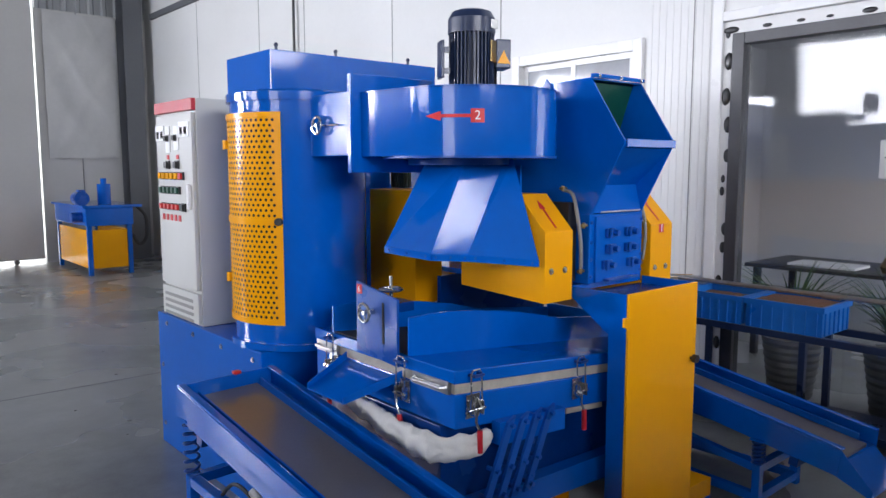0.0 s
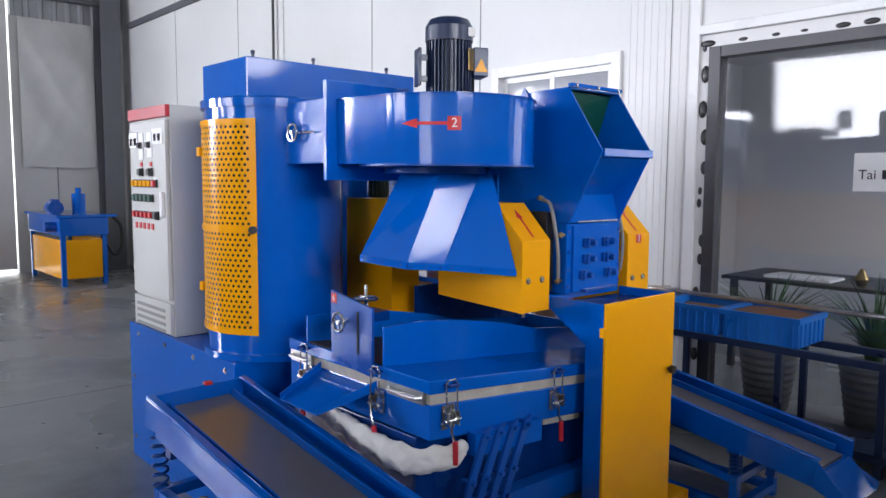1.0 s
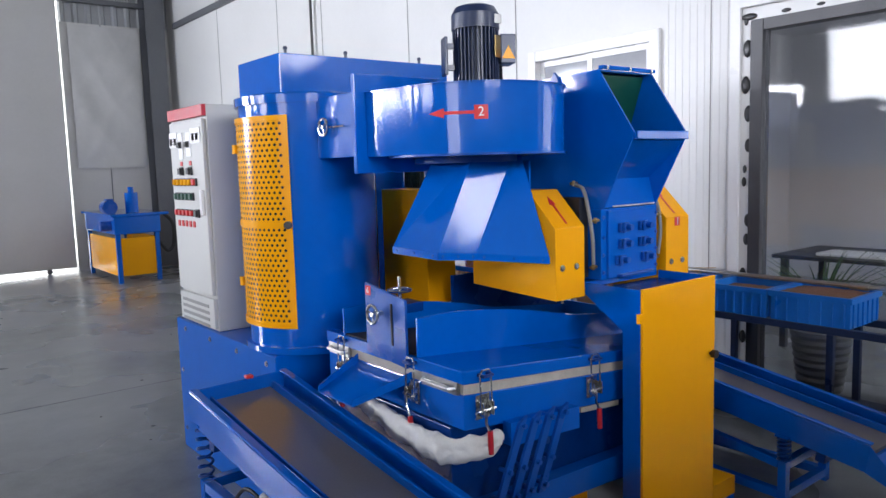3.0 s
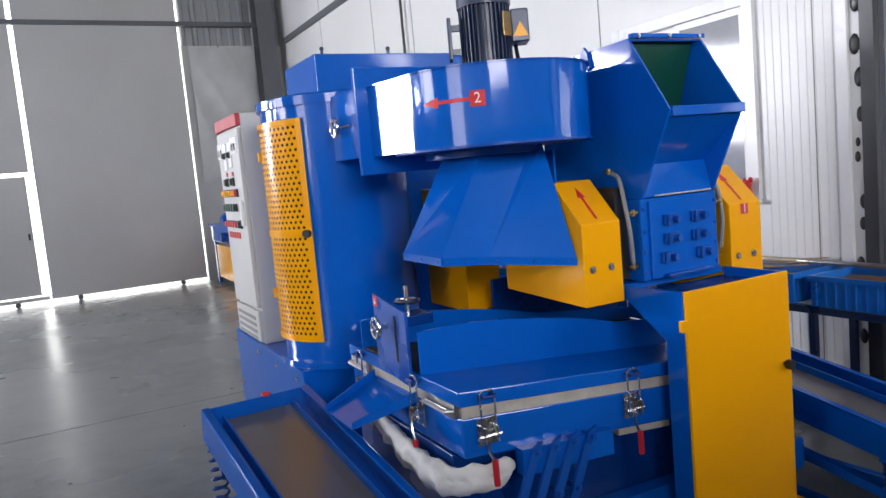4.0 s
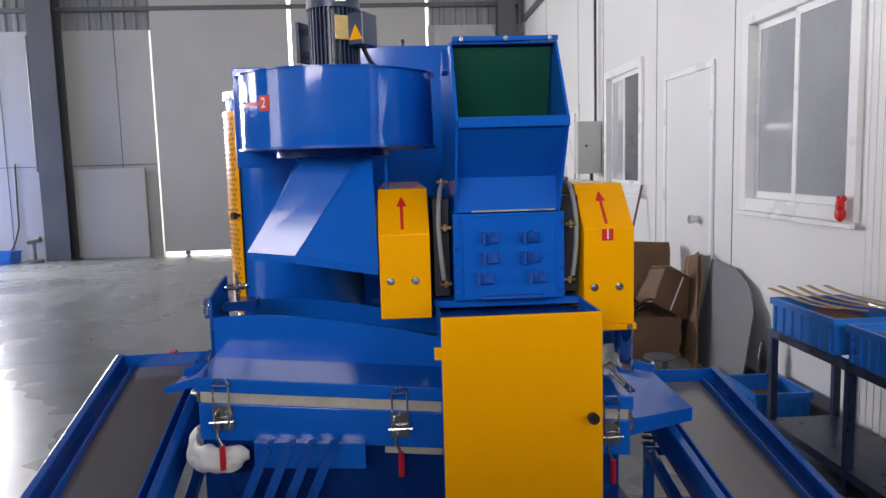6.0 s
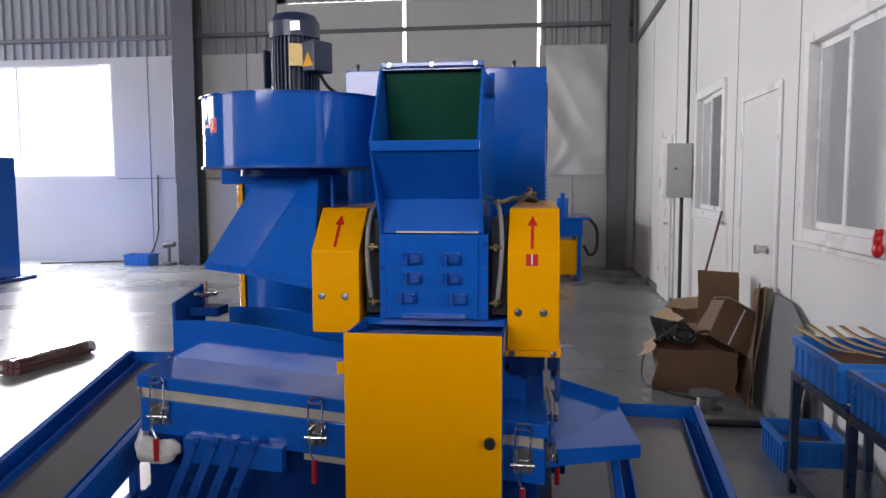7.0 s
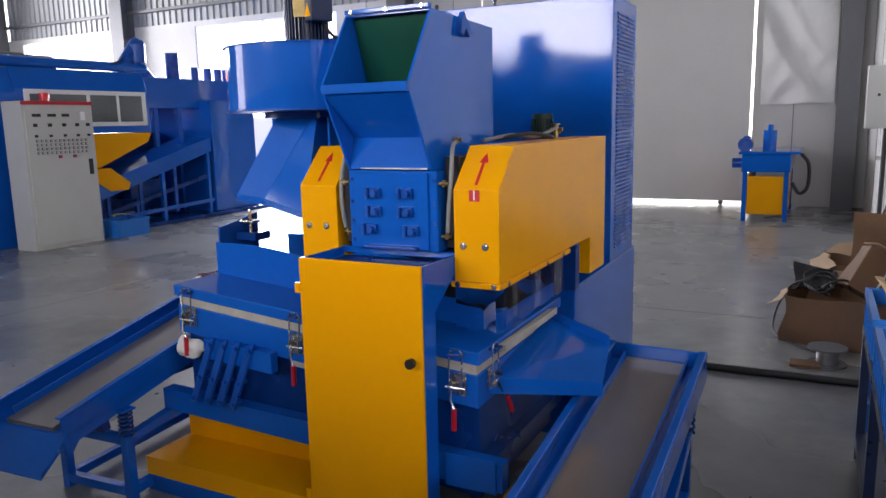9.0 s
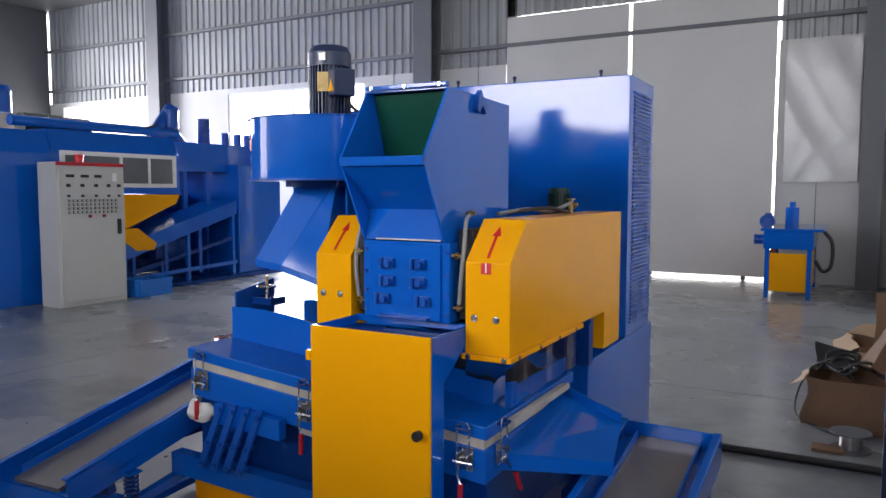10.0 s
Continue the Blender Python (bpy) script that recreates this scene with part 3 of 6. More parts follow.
add_cyl(bm, (3.35, 0.3, 0.752), (3.35, 0.3, 0.8), 0.03, 0.05, 16)
add_cyl(bm, (3.35, 0.3, 0.8), (3.35, 0.3, 0.88), 0.05, 0.012, 16)
single("ornament", bm, BRASS, "small shiny orange ornament on the desk", "ornament")
sign = single("sign", (box(EAST - 0.008, EAST - 0.002 + 0.02, -0.38, -0.068, 1.457, 1.67, bevel=0.002)), WHITE, "white sign with dark lettering on the glass", "sign", smooth=False)
text_part("lettering", "Tai", 0.075, Matrix.Translation((EAST - 0.009, -0.14, 1.548)) @ Matrix(((0, 0, -1, 0), (-1, 0, 0, 0), (0, 1, 0, 0), (0, 0, 0, 1))), BLACK, sign, "dark printed letters")
part("lettering_bar", box(EAST - 0.0105, EAST - 0.0085, -0.33, -0.215, 1.525, 1.575), BLACK, sign, "dark bar of lettering")


def planter(x, y, seed, n):
    r = random.Random(seed)
    p = thing("potted_plant", x, y, 0, "grassy green plant in a ribbed grey pot", "plant", "plants behind the glass")
    bm = bmesh.new()
    prof = [(0.13 + 0.008 * (i % 2) + 0.0035 * i, 0.0 + 0.025 * i) for i in range(17)]
    rings = [[bm.verts.new((x + rr * math.cos(a * math.pi / 14), y + rr * math.sin(a * math.pi / 14), z)) for a in range(28)] for rr, z in prof]
    for a, b in zip(rings, rings[1:]):
        for k in range(28):
            bm.faces.new((a[k], a[(k + 1) % 28], b[(k + 1) % 28], b[k]))
    bm.faces.new(rings[0][::-1]), bm.faces.new(rings[-1])
    part("pot", bm, POT, p)
    bm = bmesh.new()
    for i in range(n):
        az, le, bend = r.uniform(0, 6.28), r.uniform(0.35, 0.7), r.uniform(0.35, 1.1)
        prev = None
        for k in range(7):
            t = k / 6
            out, up = le * math.sin(bend * t * 1.4) * t * 0.9, le * t * (1 - 0.45 * bend * t)
            w = 0.014 * (1 - t) + 0.001
            c = Vector((x + 0.04 * math.cos(az) + out * math.cos(az), y + 0.04 * math.sin(az) + out * math.sin(az), 0.4 + up))
            s = Vector((-math.sin(az), math.cos(az), 0)) * w
            cur = (bm.verts.new(c - s), bm.verts.new(c + s))
            if prev:
                bm.faces.new((prev[0], prev[1], cur[1], cur[0]))
            prev = cur
    part("leaves", bm, LEAF, p)
    return p


planter(2.36, 0.52, 3, 90)
planter(2.4, -0.1, 4, 80)
planter(2.38, -0.7, 8, 80)


# ---- the cable granulator ----
gran = thing("granulator", -0.35, 1.2, 0, "blue and yellow copper cable granulator with hopper, fan and sieve", "machine")


def bolts(points, axis, r, h, parent, material=CHROME):
    """Hexagon bolt heads, each a part of its own."""
    d = Vector(axis).normalized()
    for p in points:
        p = Vector(p)
        bm = cyl(p - d * 0.001, p + d * h, r, seg=6)
        add_cyl(bm, p - d * 0.0005, p + d * h * 0.3, r * 1.45, seg=12)
        part("bolt", bm, material, parent)


# rear base box and its upright housing
base = part("base_box", box(-1.13, 0.373, 1.22, 2.44, 0.0, 0.735, bevel=0.006), BLUE, gran, "blue sheet-steel base box")
bolts([(-1.131, y, 0.69) for y in (1.3, 1.62, 1.95, 2.3)] + [(-1.131, 2.38, z) for z in (0.12, 0.45)], (-1, 0, 0), 0.009, 0.007, base)
housing = part("rear_housing", box(-0.72, 0.373, 1.853, 2.363, 0.737, 2.117, bevel=0.005), BLUE, gran, "tall blue rear housing")
bm = bmesh.new()
for i in range(58):
    z = 0.8 + i * 0.0215
    add_prism(bm, [(0.373, z), (0.3815, z + 0.003), (0.3815, z + 0.008), (0.373, z + 0.016)], "y", 1.93, 2.29)
for f in bm.faces:
    f.normal_update()
part("louvre", bm, BLUE_WORN, housing, "rows of narrow blue ventilation louvres", False)
for x, y in ((0.2, 1.9), (-0.3, 1.9), (-0.66, 1.9)):
    bm = bmesh.new()
    add_cyl(bm, (x, y, 2.117), (x, y, 2.14), 0.008, seg=8)
    bmesh.ops.create_uvsphere(bm, u_segments=10, v_segments=6, radius=0.012, matrix=Matrix.Translation((x, y, 2.148)))
    part("lifting_eye", bm, MOTOR, housing)
bm = cyl((0.03, 1.75, 1.4), (0.03, 1.75, 1.505), 0.05, seg=20)
add_cyl(bm, (0.03, 1.75, 1.505), (0.03, 1.75, 1.53), 0.056, 0.05, 20)
pump = part("pump_motor", bm, MOTOR_GREEN, gran, "small dark green motor")
for k in range(20):
    bm = box(0.0495, 0.058, -0.003, 0.003, 1.41, 1.5, turn=Matrix.Translation((0.03, 1.75, 0)) @ Matrix.Rotation(k * math.pi / 10, 4, "Z"))
    part("cooling_fin", bm, MOTOR_GREEN, pump, smooth=False)
part("motor_foot", box(-0.05, 0.11, 1.69, 1.85, 1.385, 1.3995), MOTOR_GREEN, pump)

# dust cyclone drum with the perforated guard
CX, CY, CR = -0.825, 1.4, 0.302
bm = bmesh.new()
add_cyl(bm, (CX, CY, 0.737), (CX, CY, 1.8), CR, seg=72)
drum = part("drum", bm, BLUE, gran, "round blue sheet-steel drum")
bm = cyl((CX, CY, 1.8), (CX, CY, 1.835), CR + 0.014, seg=72)
part("rim", bm, BLUE, drum)
bm = cyl((CX, CY, 1.835), (CX, CY, 1.85), CR - 0.03, CR - 0.05, seg=72)
part("lid", bm, BLUE, drum)
bm = cyl((CX, CY, 0.737), (CX, CY, 0.765), CR + 0.02, seg=72)
part("foot_ring", bm, BLUE, drum)

A0, A1 = radians(140), radians(205 + 22)
GZ0, GZ1 = 0.85, 1.75


def on_drum(a, z, r):
    return Vector((CX + r * math.cos(a), CY + r * math.sin(a), z))


bm = bmesh.new()
cols, pitch = 17, 0.0215
margin = 0.022 / CR


def guard_cells(bm, z0, z1):
    da = (A1 - A0 - 2 * margin) / cols
    rows = int((z1 - z0) / pitch)
    dz = (z1 - z0) / rows
    for j in range(rows):
        shift = 0.5 * (j % 2)
        for i in range(cols - (j % 2)):
            ac, zc = A0 + margin + (i + 0.5 + shift) * da, z0 + (j + 0.5) * dz
            cell = [on_drum(ac + sx * da / 2, zc + sz * dz / 2, CR + 0.012) for sx, sz in ((-1, -1), (0, -1), (1, -1), (1, 0), (1, 1), (0, 1), (-1, 1), (-1, 0))]
            hole = [on_drum(ac + 0.0065 / CR * math.cos(k), zc + 0.0065 * math.sin(k), CR + 0.012) for k in [radians(225 + 45 * n) for n in range(8)]]
            c, h = [bm.verts.new(p) for p in cell], [bm.verts.new(p) for p in hole]
            for k in range(8):
                bm.faces.new((c[k], c[(k + 1) % 8], h[(k + 1) % 8], h[k]))
        if j % 2:
            for s in (A0 + margin, A0 + margin + (cols - 0.5) * da):
                q = [on_drum(s + u * da / 2, z0 + (j + v) * dz, CR + 0.012) for u, v in ((0, 0), (1, 0), (1, 1), (0, 1))]
                bm.faces.new([bm.verts.new(p) for p in q])


def guard_strip(bm, a0, a1, z0, z1, r=CR + 0.0125):
    n = max(1, int((a1 - a0) / 0.06))
    for k in range(n):
        u, v = a0 + (a1 - a0) * k / n, a0 + (a1 - a0) * (k + 1) / n
        q = [bm.verts.new(on_drum(a, z, r + d)) for d in (0, 0.004) for a, z in ((u, z0), (v, z0), (v, z1), (u, z1))]
        for f in ((3, 2, 1, 0), (4, 5, 6, 7), (0, 1, 5, 4), (2, 3, 7, 6), (1, 2, 6, 5), (3, 0, 4, 7)):
            bm.faces.new([q[i] for i in f])


MID = 1.295
guard_cells(bm, GZ0 + 0.022, MID - 0.012)
part("perforated_guard", bm, YELLOW, drum, "curved yellow guard sheet perforated with round holes")
bm = bmesh.new()
guard_cells(bm, MID + 0.012, GZ1 - 0.022)
guard = part("perforated_guard", bm, YELLOW, drum, "curved yellow guard sheet perforated with round holes")
bm = bmesh.new()
for z0, z1 in ((GZ0, GZ0 + 0.022), (MID - 0.012, MID + 0.012), (GZ1 - 0.022, GZ1)):
    guard_strip(bm, A0, A1, z0, z1)
for a0, a1 in ((A0, A0 + margin), (A1 - margin, A1)):
    guard_strip(bm, a0, a1, GZ0 + 0.022, MID - 0.012)
    guard_strip(bm, a0, a1, MID + 0.012, GZ1 - 0.022)
part("guard_frame", bm, YELLOW, drum, "yellow frame of the guard")
# sheet behind the guard: the shade seen through its holes, as colour
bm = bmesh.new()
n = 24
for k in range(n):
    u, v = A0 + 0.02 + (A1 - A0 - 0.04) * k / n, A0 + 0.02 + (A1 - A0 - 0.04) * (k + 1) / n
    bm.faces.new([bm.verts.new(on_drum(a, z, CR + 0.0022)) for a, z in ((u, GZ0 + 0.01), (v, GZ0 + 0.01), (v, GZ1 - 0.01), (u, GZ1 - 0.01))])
part("guard_backing", bm, GAP_SHADE, drum, "near-black sheet for the shade behind the guard holes")
p = on_drum(A1 - 0.03, MID, CR + 0.016)
d = (p - Vector((CX, CY, MID))).normalized()
bm = cyl(p, p + d * 0.02, 0.007, seg=12)
add_cyl(bm, p + d * 0.02, p + d * 0.038, 0.016, seg=20)
part("knob", bm, BLACK, drum, "round black knob")
for z in (1.03, 1.62):
    bm = bmesh.new()
    q = on_drum(A0 + 0.3, z, CR + 0.014)
    add_box(bm, -0.014, 0.014, -0.014, 0.014, z - 0.02, z + 0.02, turn=Matrix.Translation((q.x, q.y, 0)))
    part("hinge", bm, YELLOW, drum)

# fan scroll, outlet duct and motor
FX, FY, FR, FZ0, FZ1 = -0.555, 0.54, 0.335, 1.562, 1.802
loop = [(FX + FR * math.cos(radians(a)), FY + FR * math.sin(radians(a))) for a in range(180, 451, 5)]
loop = [(-0.915, 0.765), (-0.908, 0.66)] + loop + [(-0.6, 0.88), (-0.6, 0.765)]
fan = part("fan_housing", prism(loop, "z", FZ0, FZ1), BLUE, gran, "round blue fan scroll housing")
bm = prism([(p[0] + (0.012 if p[0] > FX else -0.012) * 0.6, p[1] - 0.006) for p in loop], "z", FZ1, FZ1 + 0.004)
part("top_plate", bm, BLUE, fan)
part("bottom_plate", prism([(FX + (FR + 0.008) * math.cos(radians(a)), FY + (FR + 0.008) * math.sin(radians(a))) for a in range(0, 360, 5)], "z", FZ0 - 0.008, FZ0), BLUE_WORN, fan)
part("flange", box(-0.962, -0.56, 0.768, 0.792, 1.5, 1.875, bevel=0.003), BLUE, fan)
duct = part("duct", box(-0.93, -0.6, 0.792, 1.3, 1.565, 1.815, bevel=0.004), BLUE, fan, "short square blue duct to the drum")
bm = tube([(-0.958 + 0.0, 1.02 + 0.034 * math.cos(k * math.pi / 12), 1.69 + 0.034 * math.sin(k * math.pi / 12)) for k in range(24)], 0.006, 8, True)
for k in range(3):
    a = k * 2.094 + 0.4
    add_tube(bm, [(-0.958, 1.02, 1.69), (-0.958, 1.02 + 0.034 * math.cos(a), 1.69 + 0.034 * math.sin(a))], 0.004, 6)
add_cyl(bm, (-0.93, 1.02, 1.69), (-0.965, 1.02, 1.69), 0.008, seg=10)
add_tube(bm, [(-0.942, 1.02, 1.69), (-0.945, 0.88, 1.688)], 0.005, 6)
part("hand_wheel", bm, CHROME, duct, "small chrome hand wheel")


def wrap(u, v, z0=1.7, lift=0.0012):
    """A point on the fan's drum, u metres round it from the front-left."""
    a = radians(205) + u / FR
    return Vector((FX + (FR + lift) * math.cos(a), FY + (FR + lift) * math.sin(a), z0 + v))


def curved_patch(bm, u0, u1, v0, v1, lift, left_tip=False, n=8):
    prev = None
    for k in range(n + 1):
        t = k / n
        u = u0 + (u1 - u0) * t
        h = t if left_tip else 1.0
        c = (v0 + v1) / 2
        cur = (bm.verts.new(wrap(u, c + (v0 - c) * h, lift=lift)), bm.verts.new(wrap(u, c + (v1 - c) * h, lift=lift)))
        if prev:
            bm.faces.new((prev[0], cur[0], cur[1], prev[1]))
        prev = cur


U0 = FR * (math.atan2(0.276 - FY, -0.765 - FX) % (2 * math.pi) - radians(205))
bm = bmesh.new()
curved_patch(bm, U0 - 0.19, U0 - 0.13, -0.017, 0.017, 0.0012, True)
curved_patch(bm, U0 - 0.13, U0 - 0.018, -0.0055, 0.0055, 0.0012)
curved_patch(bm, U0 - 0.024, U0 + 0.024, -0.024, 0.024, 0.001)
part("arrow_mark", bm, RED, fan, "red arrow and square painted on the fan")


def number_mark(body, at, normal, size, parent, upward=(0, 0, 1)):
    n = Vector(normal).normalized()
    up = (Vector(upward) - n * Vector(upward).dot(n)).normalized()
    m = Matrix((up.cross(n), up, n)).transposed().to_4x4()
    m.translation = Vector(at) + n * 0.0025
    return text_part("number_mark", body, size, m, WHITE, parent, "white number %s" % body)


number_mark("2", wrap(U0, 0.0), wrap(U0, 0.0) - Vector((FX, FY, 1.7)), 0.045, fan)

MX, MY, MZ = -0.555, 0.535, 1.807
motor = part("fan_motor", cyl((MX, MY, MZ), (MX, MY, 2.03), 0.072, seg=40), MOTOR, gran, "dark navy finned electric motor standing on the fan")
for k in range(34):
    bm = box(0.07, 0.088, -0.0025, 0.0025, MZ + 0.02, 2.03, turn=Matrix.Translation((MX, MY, 0)) @ Matrix.Rotation(2 * math.pi * k / 34, 4, "Z"))
    part("cooling_fin", bm, MOTOR, motor, smooth=False)
bm = cyl((MX, MY, 2.03), (MX, MY, 2.085), 0.092, 0.0915, 40)
add_cyl(bm, (MX, MY, 2.085), (MX, MY, 2.112), 0.0915, 0.076, 40)
add_cyl(bm, (MX, MY, 2.112), (MX, MY, 2.12), 0.076, 0.055, 40)
part("fan_cowl", bm, MOTOR, motor, "smooth domed motor cowl")
bm = cyl((MX, MY, MZ), (MX, MY, MZ + 0.018), 0.115, seg=40)
part("motor_flange", bm, MOTOR, motor)
TURN_M = Matrix.Translation((MX, MY, 0)) @ Matrix.Rotation(radians(-28), 4, "Z") @ Matrix.Translation((-MX, -MY, 0))


def turned(bm):
    bmesh.ops.transform(bm, matrix=TURN_M, verts=bm.verts)
    return bm


part("terminal_box", turned(box(MX + 0.085, MX + 0.145, MY - 0.048, MY + 0.048, 1.9, 2.01, bevel=0.005)), MOTOR, motor)
bm = bmesh.new()
add_box(bm, MX - 0.13, MX - 0.117, MY - 0.045, MY + 0.03, 1.86, 2.0, bevel=0.003)
add_box(bm, MX - 0.118, MX - 0.08, MY - 0.012, MY + 0.012, 1.88, 1.9)
add_box(bm, MX - 0.118, MX - 0.08, MY - 0.012, MY + 0.012, 1.96, 1.98)
part("mounting_plate", turned(bm), MOTOR, motor)
part("data_plate", box(-0.03, 0.03, -0.0965, -0.0915, 1.92, 2.0, bevel=0.001, turn=Matrix.Translation((MX, MY, 0)) @ Matrix.Rotation(radians(24), 4, "Z")), BRASS, motor, "brass-coloured data plate")
part("name_plate", box(MX + 0.015, MX + 0.05, MY - 0.0935, MY - 0.088, 2.045, 2.078, bevel=0.001), STEEL, motor, "small metal name plate")
bm = prism([(MX + 0.09, 1.918), (MX + 0.141, 1.918), (MX + 0.1155, 1.968)], "y", MY - 0.0495, MY - 0.0482)
part("warning_label", turned(bm), YELLOW, motor, "yellow triangular warning label")
part("motor_cable", tube(smooth_path([(MX + 0.1, MY - 0.03, 1.9), (MX + 0.13, MY + 0.0, 1.85), (MX + 0.19, MY + 0.05, 1.82), (MX + 0.25, MY + 0.2, 1.81), (MX + 0.2, MY + 0.5, 1.79)]), 0.007), RUBBER, motor)

# suction hood under the fan
HA, HB, HC, HD, HE = (-0.879, 0.668, 1.222), (-0.868, 0.405, 1.215), (-0.706, 0.388, 1.2), (-0.425, 0.289, 1.165), (-0.425, 0.8, 1.165)
HT = [(-0.655, 0.452, 1.555), (-0.467, 0.437, 1.555), (-0.437, 0.42, 1.555), (-0.45, 0.64, 1.555), (-0.702, 0.625, 1.555)]
bm = bmesh.new()
a_, b_, c_, d_, e_ = [bm.verts.new(p) for p in (HA, HB, HC, HD, HE)]
t0, t1, t2, t3, t4 = [bm.verts.new(p) for p in HT]
for f in ((b_, c_, t1, t0), (c_, d_, t2, t1), (a_, b_, t0, t4), (e_, a_, t4, t3), (d_, e_, t3, t2)):
    bm.faces.new(f)
bmesh.ops.recalc_face_normals(bm, faces=bm.faces)
bmesh.ops.solidify(bm, geom=bm.faces[:], thickness=0.006)
hood = part("suction_hood", bm, BLUE, gran, "faceted blue suction hood tapering up to the fan", False)
bm = bmesh.new()
rim = [Vector(p) for p in (HA, HB, HC, HD)]
for p, q in zip(rim, rim[1:]):
    n = Vector((q.y - p.y, p.x - q.x, 0)).normalized() * 0.004
    add_sheet(bm, [p + n, q + n, q + n - Vector((0, 0, 0.026)), p + n - Vector((0, 0, 0.026))], -n)
part("hood_rim", bm, BLUE, hood)
for p, q in zip(rim, rim[1:]):
    n = Vector((q.y - p.y, p.x - q.x, 0)).normalized()
    bolts([p.lerp(q, f) + n * 0.004 - Vector((0, 0, 0.013)) for f in (0.1, 0.5, 0.9)], n, 0.004, 0.003, hood, BLUE_WORN)
part("inlet_neck", cyl((-0.58, 0.58, 1.53), (-0.58, 0.58, 1.562), 0.2, seg=40), BLUE_WORN, hood)
part("stay_plate", box(-0.395, -0.385, 0.42, 0.62, 1.37, 1.53, bevel=0.002), BLUE, gran)
# feed hopper
HW = 0.167
prof = [(0.085, 1.62), (0.255, 1.873), (0.77, 1.858), (0.77, 1.42), (0.6, 1.335), (0.235, 1.335)]
hopper = part("hopper", prism(prof, "x", -HW - 0.008, -HW), BLUE, gran, "blue steel feed hopper with an open mouth")
part("side_plate", prism(prof, "x", HW - 0.008, HW), BLUE, hopper)


def plate_between(p, q, t, x0=-HW + 0.0005, x1=HW - 0.0085):
    """A plate across the hopper between two points of its side outline."""
    d = Vector((0, q[0] - p[0], q[1] - p[1])).normalized()
    n = Vector((0, -d.z, d.y)) * t
    bm = bmesh.new()
    add_sheet(bm, [(x0, *p), (x1, *p), (x1, *q), (x0, *q)], n)
    return bm


part("front_plate", plate_between((0.1, 1.6), (0.27, 1.45), -0.006), BLUE, hopper, smooth=False)
part("throat_plate", plate_between((0.27, 1.45), (0.24, 1.337), -0.006), BLUE, hopper, smooth=False)
part("front_lip", box(-HW, HW, 0.079, 0.098, 1.598, 1.63, bevel=0.003), BLUE, hopper)
part("top_plate", plate_between((0.255, 1.873), (0.77, 1.858), -0.006), BLUE, hopper, smooth=False)
part("back_plate", plate_between((0.768, 1.855), (0.768, 1.42), -0.006), BLUE, hopper, smooth=False)
part("rear_slope", plate_between((0.768, 1.42), (0.6, 1.337), -0.006), BLUE, hopper, smooth=False)
part("rubber_flap", plate_between((0.29, 1.862), (0.42, 1.47), 0.006, -HW + 0.004, HW - 0.012), GREEN, hopper, "dark green rubber flap inside the mouth", False)
bm = box(-HW, HW, 0.238, 0.262, 1.874, 1.889, bevel=0.002)
part("top_strip", bm, BLUE, hopper)
bolts([(x, 0.237, 1.881) for x in (-0.14, 0.0, 0.14)], (0, -1, 0), 0.005, 0.004, hopper, CHROME)
for s in (-1, 1):
    bm = prism([(0.455, 1.86), (0.475, 1.885), (0.53, 1.81), (0.515, 1.8), (0.488, 1.83), (0.462, 1.8), (0.445, 1.81)], "x", s * (HW + (0.008 if s < 0 else 0)), s * (HW + 0.02))
    part("lifting_lug", bm, BLUE_WORN, hopper)
part("weld_seam", box(-0.12, 0.15, 0.229, 0.234, 1.338, 1.344, bevel=0.001), STEEL, hopper)

# cutting chamber with hinge blocks
chamber = part("cutting_chamber", box(-0.18, 0.182, 0.24, 0.66, 1.05, 1.334, bevel=0.004), BLUE, gran, "blue cutting chamber with bolted hinge blocks")
part("chamber_door", box(-0.15, 0.15, 0.228, 0.24, 1.055, 1.325, bevel=0.003), BLUE, chamber)
for x in (-0.065, 0.065):
    for z, w in ((1.255, 0.03), (1.19, 0.03), (1.125, 0.03)):
        xx = x * (1.3 if z < 1.15 else 1.0)
        bm = box(xx - w, xx + w, 0.212, 0.228, z - 0.018, z + 0.018, bevel=0.003)
        add_cyl(bm, (xx + w * 0.5, 0.213, z), (xx + w * 0.5, 0.19, z), 0.012, seg=10)
        add_cyl(bm, (xx - w * 0.6, 0.205, z - 0.02), (xx - w * 0.6, 0.205, z + 0.02), 0.007, seg=10)
        part("hinge_block", bm, BLUE_WORN, chamber)
bolts([(x, 0.239, z) for x in (-0.168, 0.172) for z in (1.08, 1.15, 1.22, 1.3)], (0, -1, 0), 0.0055, 0.005, chamber, BLUE_WORN)
part("chamber_sill", box(-0.1, 0.11, 0.2, 0.228, 1.058, 1.068, bevel=0.002), BLUE_WORN, chamber)
